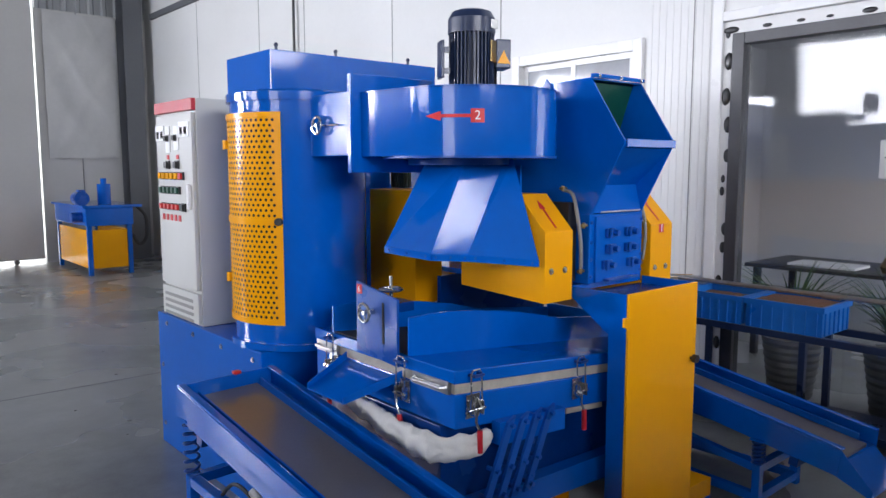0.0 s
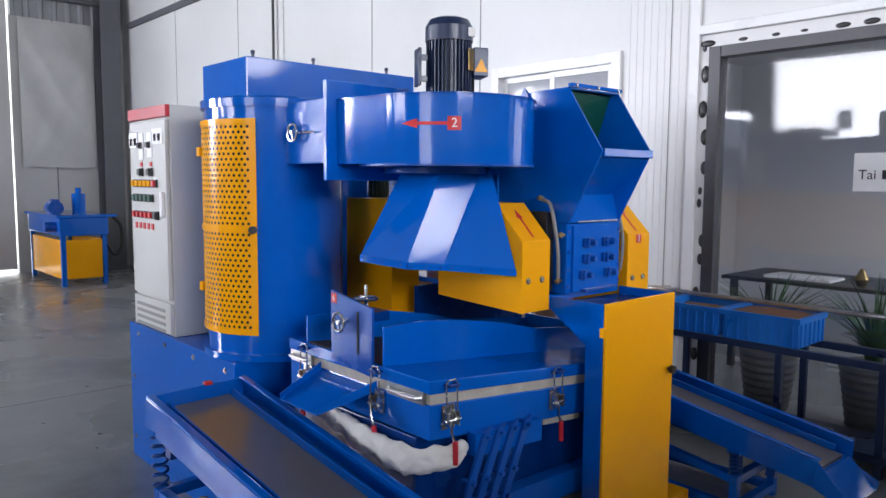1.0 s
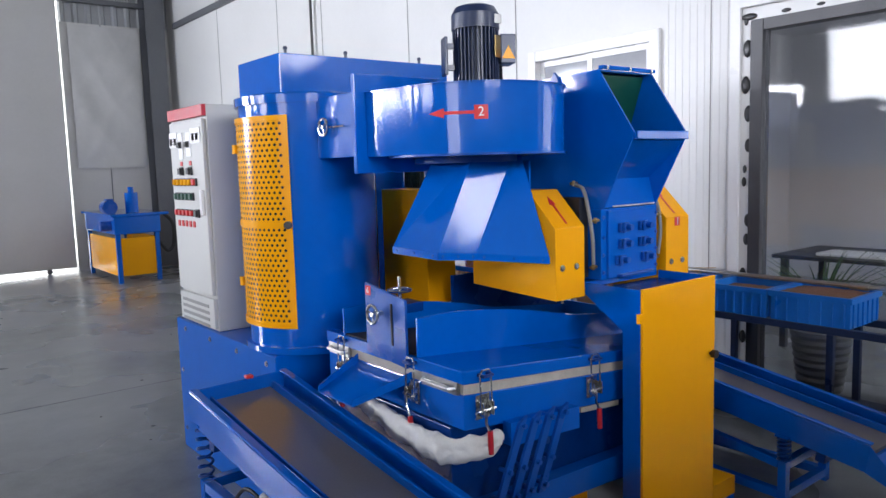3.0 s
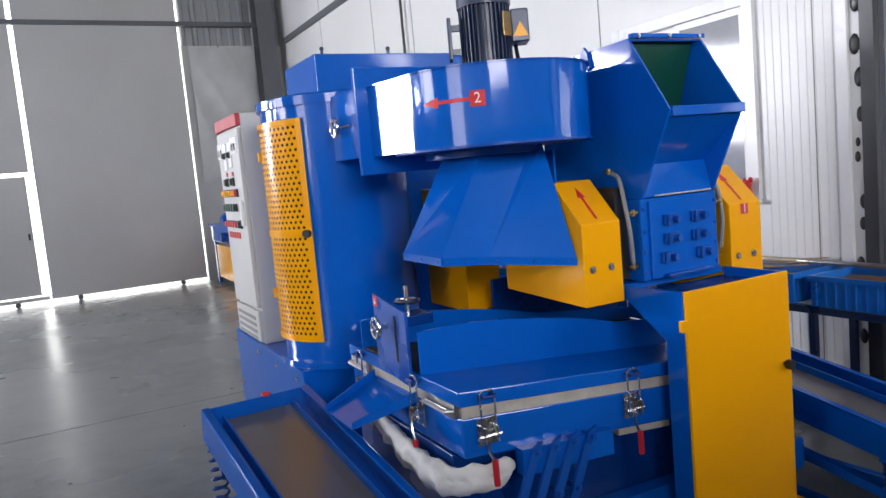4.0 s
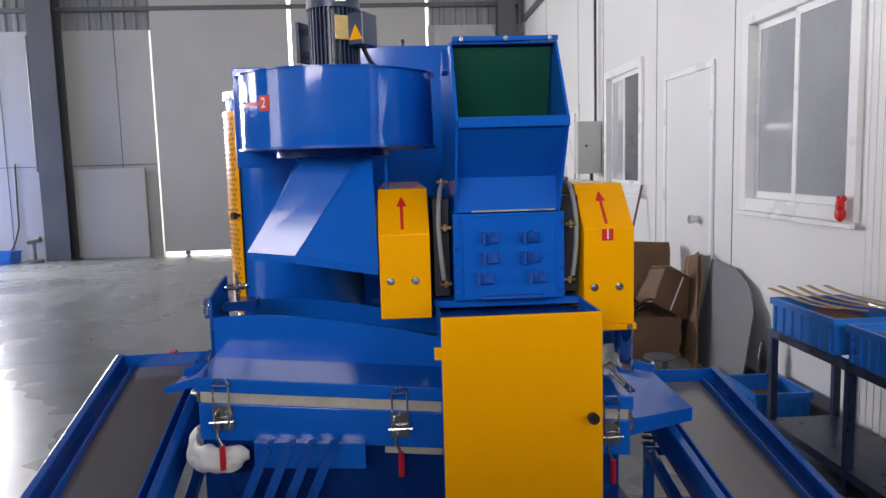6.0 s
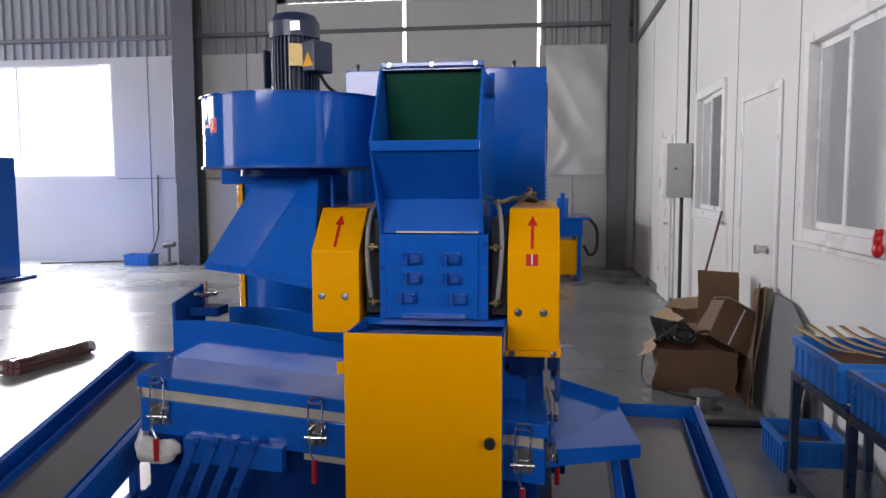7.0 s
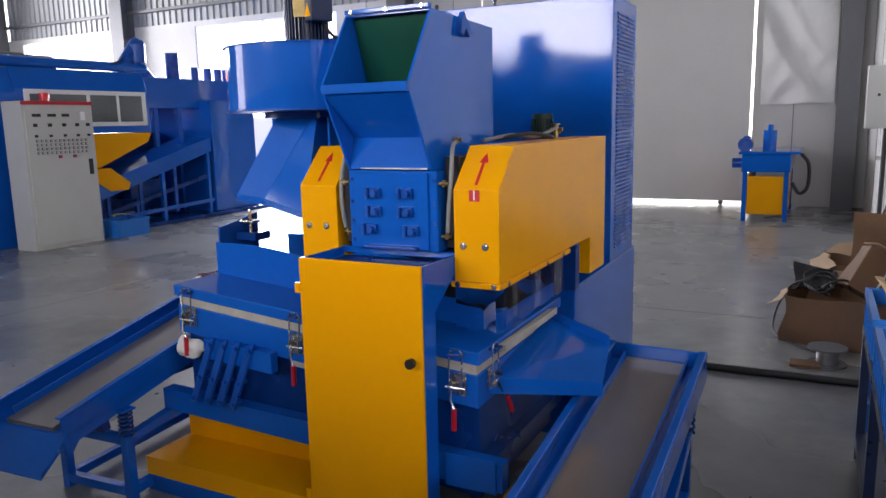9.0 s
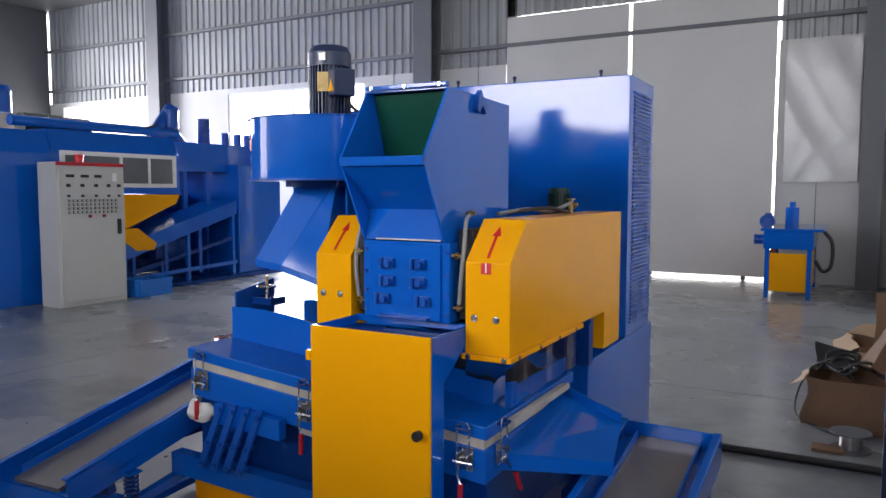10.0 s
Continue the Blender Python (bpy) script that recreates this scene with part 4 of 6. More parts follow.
for s in (-1, 1):
    hose = smooth_path([(s * 0.2, 0.36, 1.43), (s * 0.215, 0.3, 1.41), (s * 0.225, 0.265, 1.32), (s * 0.222, 0.25, 1.22), (s * 0.212, 0.255, 1.12)])
    part("coolant_hose", tube(hose, 0.0075, 8), VENT, chamber, "braided silver coolant hose")
    for y, z in ((0.36, 1.435), (0.262, 1.105), (0.25, 1.29)):
        bm = cyl((s * 0.185, y, z), (s * 0.222, y, z), 0.006, seg=10)
        add_cyl(bm, (s * 0.205, y, z - 0.011), (s * 0.205, y, z + 0.011), 0.007, seg=8)
        part("valve", bm, BRASS, chamber, "small brass valve")
    # added near-black block, fills the gap with the shade it would hold
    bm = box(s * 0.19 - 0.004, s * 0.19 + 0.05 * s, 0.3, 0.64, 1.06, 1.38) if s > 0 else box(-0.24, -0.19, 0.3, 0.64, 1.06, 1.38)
    part("gap_shade_block", bm, GAP_SHADE, chamber, "near-black block for the shade between chamber and guards")

# front column with the yellow door
column_part = part("front_column", box(-0.24, 0.24, 0.012, 0.09, 0.06, 1.02, bevel=0.004), BLUE, gran, "blue front column")
side = [(0.012, 1.045), (0.012, 0.06), (0.09, 0.06), (0.09, 0.88), (0.27, 1.0), (0.27, 1.045)]
for x0, x1 in ((-0.243, -0.235), (0.235, 0.243)):
    part("side_plate", prism(side, "x", x0, x1), BLUE, column_part)
part("shelf", box(-0.234, 0.234, 0.02, 0.28, 1.005, 1.012), BLUE_SHADE, column_part)
part("column_door", box(-0.24, 0.24, 0.0, 0.012, 0.07, 1.048, bevel=0.002), YELLOW, gran, "tall flat yellow door with a black knob")
kn = cyl((0.206, 0.0, 0.73), (0.206, -0.018, 0.73), 0.007, seg=12)
add_cyl(kn, (0.206, -0.012, 0.73), (0.206, -0.03, 0.73), 0.017, seg=20)
part("knob", kn, BLACK, column_part, "round black knob")
for z in (0.17, 0.94):
    part("hinge", box(-0.262, -0.24, -0.002, 0.014, z - 0.018, z + 0.018, bevel=0.002), YELLOW, column_part)
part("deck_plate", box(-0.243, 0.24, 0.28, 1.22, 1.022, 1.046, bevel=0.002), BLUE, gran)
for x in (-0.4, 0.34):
    part("deck_post", box(x, x + 0.06, 1.14, 1.2, 0.735, 1.022, bevel=0.003), BLUE_SHADE, gran)
part("deck_web", box(-0.36, 0.36, 0.95, 0.97, 0.735, 1.022), BLUE_SHADE, gran)


# belt guards
def belt_guard(x0, x1, y0, leg, tag):
    zb = 0.955 if tag else 0.995
    out = [(y0, zb), (y0, 1.272), (y0 + 0.14, 1.415), (1.58, 1.415), (1.58, 0.78), (leg, 0.78), (leg, zb)]
    if not tag:
        out = [(y0, zb), (y0, 1.272), (y0 + 0.14, 1.415), (1.42, 1.415), (1.42, 0.88), (1.06, 0.88), (1.06, 1.16), (0.74, 1.16), (0.74, 1.015)]
    g = part("belt_guard", prism(out, "x", x0, x1, 0.003), YELLOW, gran, "long yellow belt guard with sloped front")
    bolts([(x, y0 - 0.001, zb + 0.125) for x in (x0 + 0.035, x1 - 0.05)], (0, -1, 0), 0.009, 0.007, g)
    cx, s = x0 + (x1 - x0) * 0.47, Vector((0, 0.14, 0.143)).normalized()
    n = Vector((0, -s.z, s.y))
    o = Vector((cx, y0, 1.272)) + n * 0.0006

    def pt(u, v):
        return o + Vector((u, 0, 0)) + s * v
    bm = bmesh.new()
    add_sheet(bm, [pt(-0.005, 0.02), pt(0.005, 0.02), pt(0.005, 0.12), pt(-0.005, 0.12)], n * 0.0008)
    add_sheet(bm, [pt(-0.017, 0.12), pt(0.017, 0.12), pt(0.0, 0.165)], n * 0.0008)
    if tag:
        f = Vector((cx, y0 - 0.0006, 1.252))
        add_sheet(bm, [f + Vector((-0.019, 0, -0.019)), f + Vector((0.019, 0, -0.019)), f + Vector((0.019, 0, 0.019)), f + Vector((-0.019, 0, 0.019))], Vector((0, -0.0008, 0)))
    part("arrow_mark", bm, RED, g, "red direction arrow")
    if tag:
        number_mark("1", f, (0, -1, 0), 0.048, g)
    return g


g1 = belt_guard(0.245, 0.412, 0.237, 1.33, True)
bm = bmesh.new()
add_box(bm, 0.235, 0.418, 0.228, 0.24, 0.936, 0.955, bevel=0.002)
add_box(bm, 0.408, 0.42, 0.24, 1.0, 0.936, 0.955, bevel=0.002)
part("lower_flange", bm, YELLOW, g1)
bolts([(0.42, y, 0.946) for y in (0.3, 0.5, 0.7, 0.9)], (1, 0, 0), 0.006, 0.005, g1)
bolts([(x, 0.228, 0.946) for x in (0.26, 0.395)], (0, -1, 0), 0.007, 0.005, g1)
bm = bmesh.new()
cols_ = [(0.25 + 0.15 * i / 10, 0.232 + 0.003 * math.sin(i * 1.1)) for i in range(11)] + [(0.415 + 0.004 * math.sin(i * 0.9), 0.25 + 0.68 * i / 20) for i in range(21)]
lo, hi = [bm.verts.new((p[0], p[1], 0.79 + 0.006 * math.sin(i))) for i, p in enumerate(cols_)], [bm.verts.new((p[0], p[1], 0.936)) for p in cols_]
for i in range(len(cols_) - 1):
    bm.faces.new((lo[i], lo[i + 1], hi[i + 1], hi[i]))
film = part("plastic_curtain", bm, FILM, g1, "clear soft plastic curtain under the guard")
film.visible_shadow = False
for k, (pts_, mat_, lab) in enumerate((([(0.19, 0.62, 1.425), (0.24, 0.8, 1.44), (0.27, 1.0, 1.43), (0.3, 1.16, 1.46), (0.27, 1.3, 1.44), (0.2, 1.45, 1.43)], VENT, "pale braided hose"), ([(0.2, 0.7, 1.425), (0.3, 0.84, 1.445), (0.33, 1.02, 1.425), (0.24, 1.2, 1.43)], RUBBER, "black hose"))):
    part("hose", tube(smooth_path(pts_), 0.008, 8), mat_, g1, lab)
bm = cyl((0.3, 1.16, 1.416), (0.3, 1.16, 1.475), 0.011, seg=12)
add_cyl(bm, (0.275, 1.16, 1.455), (0.33, 1.16, 1.455), 0.008, seg=10)
add_box(bm, 0.29, 0.31, 1.13, 1.19, 1.475, 1.481)
part("valve", bm, BRASS, g1, "small brass valve")
g2 = belt_guard(-0.42, -0.255, 0.262, 1.1, False)

# machine frame: blue skid and yellow tread plates
frame_part = part("skid", box(-1.1, 0.41, 0.0, 0.07, 0.0, 0.07, bevel=0.004), BLUE, gran, "blue skid frame on the floor")
part("skid_rail", box(0.34, 0.41, 0.07, 1.22, 0.0, 0.07, bevel=0.004), BLUE, frame_part)
part("skid_rail", box(-1.1, -1.03, 0.07, 1.22, 0.0, 0.07, bevel=0.004), BLUE, frame_part)
tread = [(0.002, 0.07), (0.002, 0.148), (0.25, 0.148), (0.25, 0.29), (0.26, 0.29), (0.26, 0.138), (0.012, 0.138), (0.012, 0.07)]
part("tread_plate", prism(tread, "x", -1.1, -0.265), YELLOW, frame_part, "folded yellow tread plate")
part("tread_plate", prism([(0.0, 0.07), (0.0, 0.15), (1.22, 0.15), (1.22, 0.07)], "x", 0.39, 0.412), YELLOW, frame_part, "folded yellow edge plate")
part("tread_plate", prism([(0.002, 0.07), (0.002, 0.15), (0.09, 0.15), (0.09, 0.07)], "x", 0.246, 0.389), YELLOW, frame_part)


# vibrating sieve, sloping down to the east
def zs(x, d=0.0):
    return 0.865 - 0.09 * (x + 1.0) + d


def slope_box(bm, x0, x1, y0, y1, d0, d1):
    vs = [bm.verts.new((x, y, zs(x, d))) for x in (x0, x1) for y in (y0, y1) for d in (d0, d1)]
    for q in ((0, 1, 3, 2), (4, 6, 7, 5), (0, 4, 5, 1), (2, 3, 7, 6), (0, 2, 6, 4), (1, 5, 7, 3)):
        bm.faces.new([vs[i] for i in q])


def sloped(*a, bevel=0.004):
    bm = bmesh.new()
    slope_box(bm, *a)
    bmesh.ops.recalc_face_normals(bm, faces=bm.faces)
    if bevel:
        bmesh.ops.bevel(bm, geom=list(bm.edges), offset=bevel, segments=2, affect="EDGES", profile=0.5)
    return bm


SX0, SX1, SY0, SY1 = -0.99, 0.37, 0.14, 1.0
sieve = part("sieve_box", sloped(SX0, SX1, SY0, SY1, -0.2, -0.082), BLUE, gran, "blue vibrating sieve box")
part("sieve_lid", sloped(SX0 - 0.008, SX1 + 0.008, SY0 - 0.008, SY1, -0.045, 0.0), BLUE, sieve, "flat blue sieve lid")
part("gasket", sloped(SX0 + 0.006, SX1 - 0.006, SY0 + 0.006, SY1 - 0.006, -0.082, -0.045, bevel=0.0), GASKET, sieve, "beige felt seal between lid and box", False)
# raised trough on the lid
bm = bmesh.new()
edge = [(-0.99, 1.0), (-0.9, 1.003), (-0.8, 1.0), (-0.68, 0.988), (-0.52, 0.965), (-0.36, 0.935), (-0.2, 0.895), (0.3, 0.84)]
for y0, y1 in ((0.38, 0.388), (0.87, 0.878)):
    out = [(x, zs(x, 0.0005)) for x, z in edge] + [(x, z if y0 < 0.5 else z - 0.03) for x, z in edge[::-1]]
    add_prism(bm, out, "y", y0, y1)
add_box(bm, 0.3, 0.308, 0.38, 0.878, 0.76, 0.83)
trough = part("trough", bm, BLUE, sieve, "raised blue trough with a wavy upper edge", False)
# trough floor, its near-black colour holds the shade inside the trough
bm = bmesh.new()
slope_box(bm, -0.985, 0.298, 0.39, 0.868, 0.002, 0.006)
part("trough_floor", bm, GAP_SHADE, sieve)
bm = bmesh.new()
add_sheet(bm, [(-1.012, 0.42, 0.82), (-1.012, 0.67, 0.84), (-1.012, 0.67, 1.1), (-1.012, 0.42, 1.06)], Vector((0.01, 0, 0)))
bmesh.ops.recalc_face_normals(bm, faces=bm.faces)
gate_plate = part("gate_plate", bm, BLUE_WORN, sieve, "blue slide plate with a slot and hand wheel", False)
# slot laid on as a near-black strip, depth shade in its colour
part("slot", box(-1.0155, -1.0128, 0.495, 0.505, 0.89, 1.04), GAP_SHADE, gate_plate)
bm = tube([(-1.055, 0.56 + 0.033 * math.cos(k * math.pi / 14), 1.0 + 0.033 * math.sin(k * math.pi / 14)) for k in range(28)], 0.006, 8, True)
for k in range(3):
    a = k * 2.094 + 0.3
    add_tube(bm, [(-1.052, 0.56, 1.0), (-1.055, 0.56 + 0.033 * math.cos(a), 1.0 + 0.033 * math.sin(a))], 0.004, 6)
add_cyl(bm, (-1.0, 0.56, 1.0), (-1.06, 0.56, 1.0), 0.009, seg=12)
part("hand_wheel", bm, CHROME, gate_plate, "small chrome hand wheel")
bm = tube([(-0.94 + 0.04 * math.cos(k * math.pi / 14), 0.55 + 0.04 * math.sin(k * math.pi / 14), 1.075) for k in range(28)], 0.006, 8, True)
for k in range(3):
    a = k * 2.094
    add_tube(bm, [(-0.94, 0.55, 1.075), (-0.94 + 0.04 * math.cos(a), 0.55 + 0.04 * math.sin(a), 1.075)], 0.004, 6)
add_cyl(bm, (-0.94, 0.55, 0.99), (-0.94, 0.55, 1.125), 0.007, seg=10)
part("hand_wheel", bm, CHROME, trough, "small chrome hand wheel on a spindle")
part("spindle_block", box(-0.985, -0.87, 0.5, 0.6, 0.995, 1.03, bevel=0.003), BLUE_SHADE, trough)
part("number_tag", box(-1.014, -1.0126, 0.632, 0.665, 1.055, 1.09), RED, gate_plate, "red number tag", False)
number_mark("6", (-1.013, 0.648, 1.072), (-1, 0, 0), 0.03, gate_plate)


def toggle(x, y, z, n, lean=0.0):
    """A chrome toggle latch on the sieve's edge, n pointing out of the face."""
    n = Vector(n)
    s = Vector((-n.y, n.x, 0))
    o = Vector((x, y, z))

    def at(u, d, h):
        return o + s * (u * 1.25) + n * (d * 1.15) + Vector((0, 0, h * 1.32))
    bm = bmesh.new()
    q = [at(-0.024, 0.001, -0.045), at(0.024, 0.001, -0.045), at(0.024, 0.001, 0.015), at(-0.024, 0.001, 0.015)]
    add_sheet(bm, q, n * 0.004)
    for u in (-0.017, 0.017):
        add_sheet(bm, [at(u, 0.004, -0.035), at(u, 0.03, -0.035), at(u, 0.03, 0.0), at(u, 0.004, 0.0)], s * 0.003)
    add_cyl(bm, at(-0.03, 0.022, -0.02), at(0.03, 0.022, -0.02), 0.005, seg=8)
    latch = part("toggle_latch", bm, CHROME, sieve, "chrome toggle latch with a red grip")
    loop_ = [at(-0.019, 0.022, -0.03), at(-0.019, 0.018, 0.07), at(-0.012, 0.018, 0.08), at(0.012, 0.018, 0.08), at(0.019, 0.018, 0.07), at(0.019, 0.022, -0.03)]
    part("wire_loop", tube(loop_, 0.0032, 6), CHROME, latch)
    part("hook", tube([at(-0.015, 0.004, 0.068), at(-0.015, 0.03, 0.068), at(0.015, 0.03, 0.068), at(0.015, 0.004, 0.068)], 0.006, 6), BLUE_SHADE, latch)
    part("arm", tube([at(-0.008, 0.03, -0.02), at(-0.012 + lean * 0.03, 0.032, -0.05), at(lean * 0.05, 0.034, -0.075)], 0.005, 6), CHROME, latch)
    part("grip", tube([at(lean * 0.05, 0.034, -0.072), at(lean * 0.09, 0.036, -0.13)], 0.0095, 10), RED_DARK, latch, "red plastic grip")


for x in (-0.915, -0.37, 0.3):
    toggle(x, SY0 - 0.002, zs(x, -0.105), (0, -1, 0))
for y, l in ((0.4, 0.25), (0.86, 0.2)):
    toggle(SX0 - 0.002, y, zs(SX0, -0.105), (-1, 0, 0), l)
toggle(SX1 + 0.002, 0.24, zs(SX1, -0.1), (1, 0, 0), 0.9)
for y0, y1 in ((0.17, 0.34), (0.84, 0.97)):
    bm = tube([(-0.99, y0, zs(-1, -0.063)), (-1.016, y0 + 0.012, zs(-1, -0.063)), (-1.016, y1 - 0.012, zs(-1, -0.063)), (-0.99, y1, zs(-1, -0.063))], 0.0075, 8)
    add_box(bm, -1.0, -0.99, y0 - 0.01, y1 + 0.01, zs(-1, -0.085), zs(-1, -0.042))
    part("handle_bar", bm, STEEL, sieve, "bright steel lid handle")


def tray(floor_pts, left, right, label):
    """A folded chute: floor corners near, far, tip far, tip near, and the heights of its upturned edges."""
    bm = bmesh.new()
    n0, n1, n2, n3 = [bm.verts.new(p) for p in floor_pts]
    ups = [bm.verts.new(Vector(p) + Vector((0, 0, h))) for p, h in zip((floor_pts[0], floor_pts[3], floor_pts[1], floor_pts[2]), left + right)]
    bm.faces.new((n0, n1, n2, n3)), bm.faces.new((n0, n3, ups[1], ups[0])), bm.faces.new((n1, ups[2], ups[3], n2))
    bmesh.ops.recalc_face_normals(bm, faces=bm.faces)
    bmesh.ops.solidify(bm, geom=bm.faces[:], thickness=0.005)
    return part("discharge_spout", bm, BLUE, sieve, label, False)


tray([(-0.99, 0.42, 0.77), (-0.99, 0.78, 0.77), (-1.2, 0.72, 0.71), (-1.2, 0.48, 0.71)], [0.035, 0.025], [0.035, 0.025], "folded blue discharge spout")
tray([(0.37, 0.24, 0.62), (0.37, 0.86, 0.68), (0.66, 0.745, 0.625), (0.705, 0.47, 0.572)], [-0.055, -0.045], [0.04, 0.04], "broad folded blue discharge spout")
bm = bmesh.new()
for i in range(3):
    add_box(bm, 0.376 + 0.014 * i, 0.386 + 0.014 * i, 0.28, 0.84, 0.70 + 0.004 * i, 0.725 + 0.004 * i)
part("sieve_strip", bm, GASKET, sieve, "pale seal strips at the sieve outlet", False)

# leaf springs and the lower beam
beam = part("lower_beam", prism([(-1.11, 0.31), (-1.11, 0.4), (0.46, 0.36), (0.46, 0.26)], "y", 0.13, 0.19), BLUE, gran, "sloping blue beam under the sieve")
part("lower_beam", prism([(-1.11, 0.31), (-1.11, 0.4), (0.46, 0.36), (0.46, 0.26)], "y", 0.95, 1.01), BLUE, beam)
part("cross_box", box(-1.05, 0.4, 0.2, 0.95, 0.29, 0.34), BLUE_SHADE, beam)
part("inner_trough", sloped(-1.0, 0.35, 0.2, 0.95, -0.56, -0.202), BLUE_SHADE, beam)
for i in range(4):
    dx = 0.068 * i
    bm = bmesh.new()
    add_sheet(bm, [(-0.79 + dx, 0.1, zs(-0.79) - 0.19), (-0.753 + dx, 0.1, zs(-0.76) - 0.17), (-0.878 + dx, 0.1, 0.385), (-0.912 + dx, 0.1, 0.385)], Vector((0, -0.012, 0)))
    part("leaf_spring", bm, BLUE_WORN, beam, smooth=False)
    for x, z in ((-0.775 + dx, zs(-0.77) - 0.2), (-0.88 + dx, 0.41), (-0.845 + dx, 0.5)):
        bm = cyl((x, 0.132, z), (x, 0.074, z), 0.009, seg=6)
        part("bolt", bm, BLUE_WORN, beam)
part("lower_seal", sloped(-0.42, -0.2, SY0 + 0.004, SY0 + 0.05, -0.222, -0.2015, bevel=0.0), GASKET, sieve, "beige felt seal under the sieve box", False)
part("spring_clamp", prism([(-0.82, 0.58), (-0.82, 0.66), (-0.48, 0.64), (-0.48, 0.56)], "y", 0.1, 0.14), BLUE, beam)
part("side_flap", box(0.25, 0.44, 0.12, 0.13, 0.255, 0.375, bevel=0.002), BLUE, beam)

# white sack under the sieve
bm = bmesh.new()
path = [(-1.0, 0.82, 0.635), (-1.02, 0.62, 0.62), (-1.035, 0.42, 0.602), (-1.035, 0.27, 0.594), (-1.0, 0.16, 0.596), (-0.91, 0.118, 0.606), (-0.84, 0.122, 0.612)]
sp = smooth_path(path, 14)
rings, seg = [], 32
for i, c in enumerate(sp):
    d = (sp[min(i + 1, len(sp) - 1)] - sp[max(i - 1, 0)]).normalized()
    s = Vector((-d.y, d.x, 0)).normalized()
    u = i / (len(sp) - 1)
    w = 0.042 * (0.8 + 0.4 * math.sin(math.pi * u)) * min(1.0, 0.45 + (1 - u) * 9, 0.2 + u * 7)
    ring = []
    for k in range(seg):
        a = 2 * math.pi * k / seg
        p = c + s * (w * 0.62 * math.cos(a)) + Vector((0, 0, w * 1.05 * math.sin(a)))
        f = (0.3 - abs(noise.noise(p * 9))) * 0.025 + (0.25 - abs(noise.noise(p * 24 + Vector((3, 1, 0))))) * 0.014 - 0.006
        ring.append(bm.verts.new(p + (p - c).normalized() * f * min(1.0, w / 0.03)))
    rings.append(ring)
for a, b in zip(rings, rings[1:]):
    for k in range(seg):
        bm.faces.new((a[k], a[(k + 1) % seg], b[(k + 1) % seg], b[k]))
bm.faces.new(rings[0][::-1]), bm.faces.new(rings[-1])
part("sack", bm, BAG, gran, "crumpled white woven sack under the sieve")


# ---- vibrating conveyors on sprung stands ----
def conveyor(far_l, far_r, near_l, near_r, stand_far, stand_near, feet, label, extras):
    fl, fr, nl, nr = [Vector(p) for p in (far_l, far_r, near_l, near_r)]
    o, e = (fl + fr) / 2, (nl + nr) / 2
    v = (e - o).normalized()
    s = (fr - fl)
    s = (s - v * s.dot(v)).normalized()
    n = v.cross(s)
    if n.z < 0:
        n = -n
    length, half = (e - o).length, ((fr - fl).length + (nr - nl).length) / 4
    m = Matrix((s, v, n)).transposed().to_4x4()
    m.translation = o

    def loc(*a, bevel=0.0):
        bm = box(*a, bevel=bevel)
        bmesh.ops.transform(bm, matrix=m, verts=bm.verts)
        return bm
    th = thing("vibrating_conveyor", e.x, (o.y + e.y) / 2, 0, label, "conveyor", "vibrating conveyors")
    th_tray = part("tray", loc(-half, half, 0.0, length - 0.002, -0.075, -0.067), BLUE, th, "long open blue steel tray")
    for sg in (-1, 1):
        a, b = sorted((sg * half, sg * (half - 0.006)))
        part("side_wall", loc(a, b, 0.0, length, -0.115, 0.0, bevel=0.002), BLUE, th_tray)
        a, b = sorted((sg * half, sg * (half - 0.03)))
        part("rim", loc(a, b, 0.0, length, 0.0005, 0.01, bevel=0.0038), BLUE, th_tray)
        a, b = sorted((sg * (half - 0.075), sg * (half - 0.067)))
        part("guide_strip", loc(a, b, 0.03, length - 0.05, -0.066, -0.02, bevel=0.002), BLUE, th_tray)
    part("end_wall", loc(-half + 0.007, half - 0.007, 0.0, 0.006, -0.115, 0.004, bevel=0.002), BLUE, th_tray)
    part("deck", loc(-half + 0.076, half - 0.076, 0.012, length - 0.012, -0.066, -0.05), DECK, th_tray, "dusty grey-brown deck")
    bm = bmesh.new()
    k0, k1 = [Vector((x, length - 0.004, -0.07)) for x in (-half + 0.004, half - 0.004)]
    k2, k3 = Vector((half * 0.95, length + 0.13, -0.165)), Vector((-half * 0.8, length + 0.13, -0.165))
    add_sheet(bm, [k0, k1, k2, k3], Vector((0, 0, -0.005)))
    add_sheet(bm, [k0 - Vector((0, 0.02, 0.04)), k3, k3 + Vector((0, 0.004, 0.035)), k0 + Vector((0, 0, 0.07))], Vector((-0.004, 0, 0)))
    add_sheet(bm, [k1 - Vector((0, 0.06, 0.03)), k1 + Vector((-0.004, 0.02, -0.1)), k1 + Vector((-0.004, 0.004, 0.07)), k1 + Vector((0, -0.06, 0.07))], Vector((0.004, 0, 0)))
    add_sheet(bm, [k1 + Vector((0, 0, -0.02)), k2, k2 + Vector((0.012, 0, 0.03))], Vector((0.004, 0, 0)))
    bmesh.ops.transform(bm, matrix=m, verts=bm.verts)
    part("spout", bm, BLUE, th_tray, "tapered blue spout", False)
    for u in (0.15, length - 0.2):
        part("cross_member", loc(-half + 0.01, half - 0.01, u, u + 0.04, -0.16, -0.076, bevel=0.003), BLUE_SHADE, th_tray)
    # stand of square tube
    (flx, fly), (frx, fry), (nlx, nly), (nrx, nry) = feet
    q = 0.019
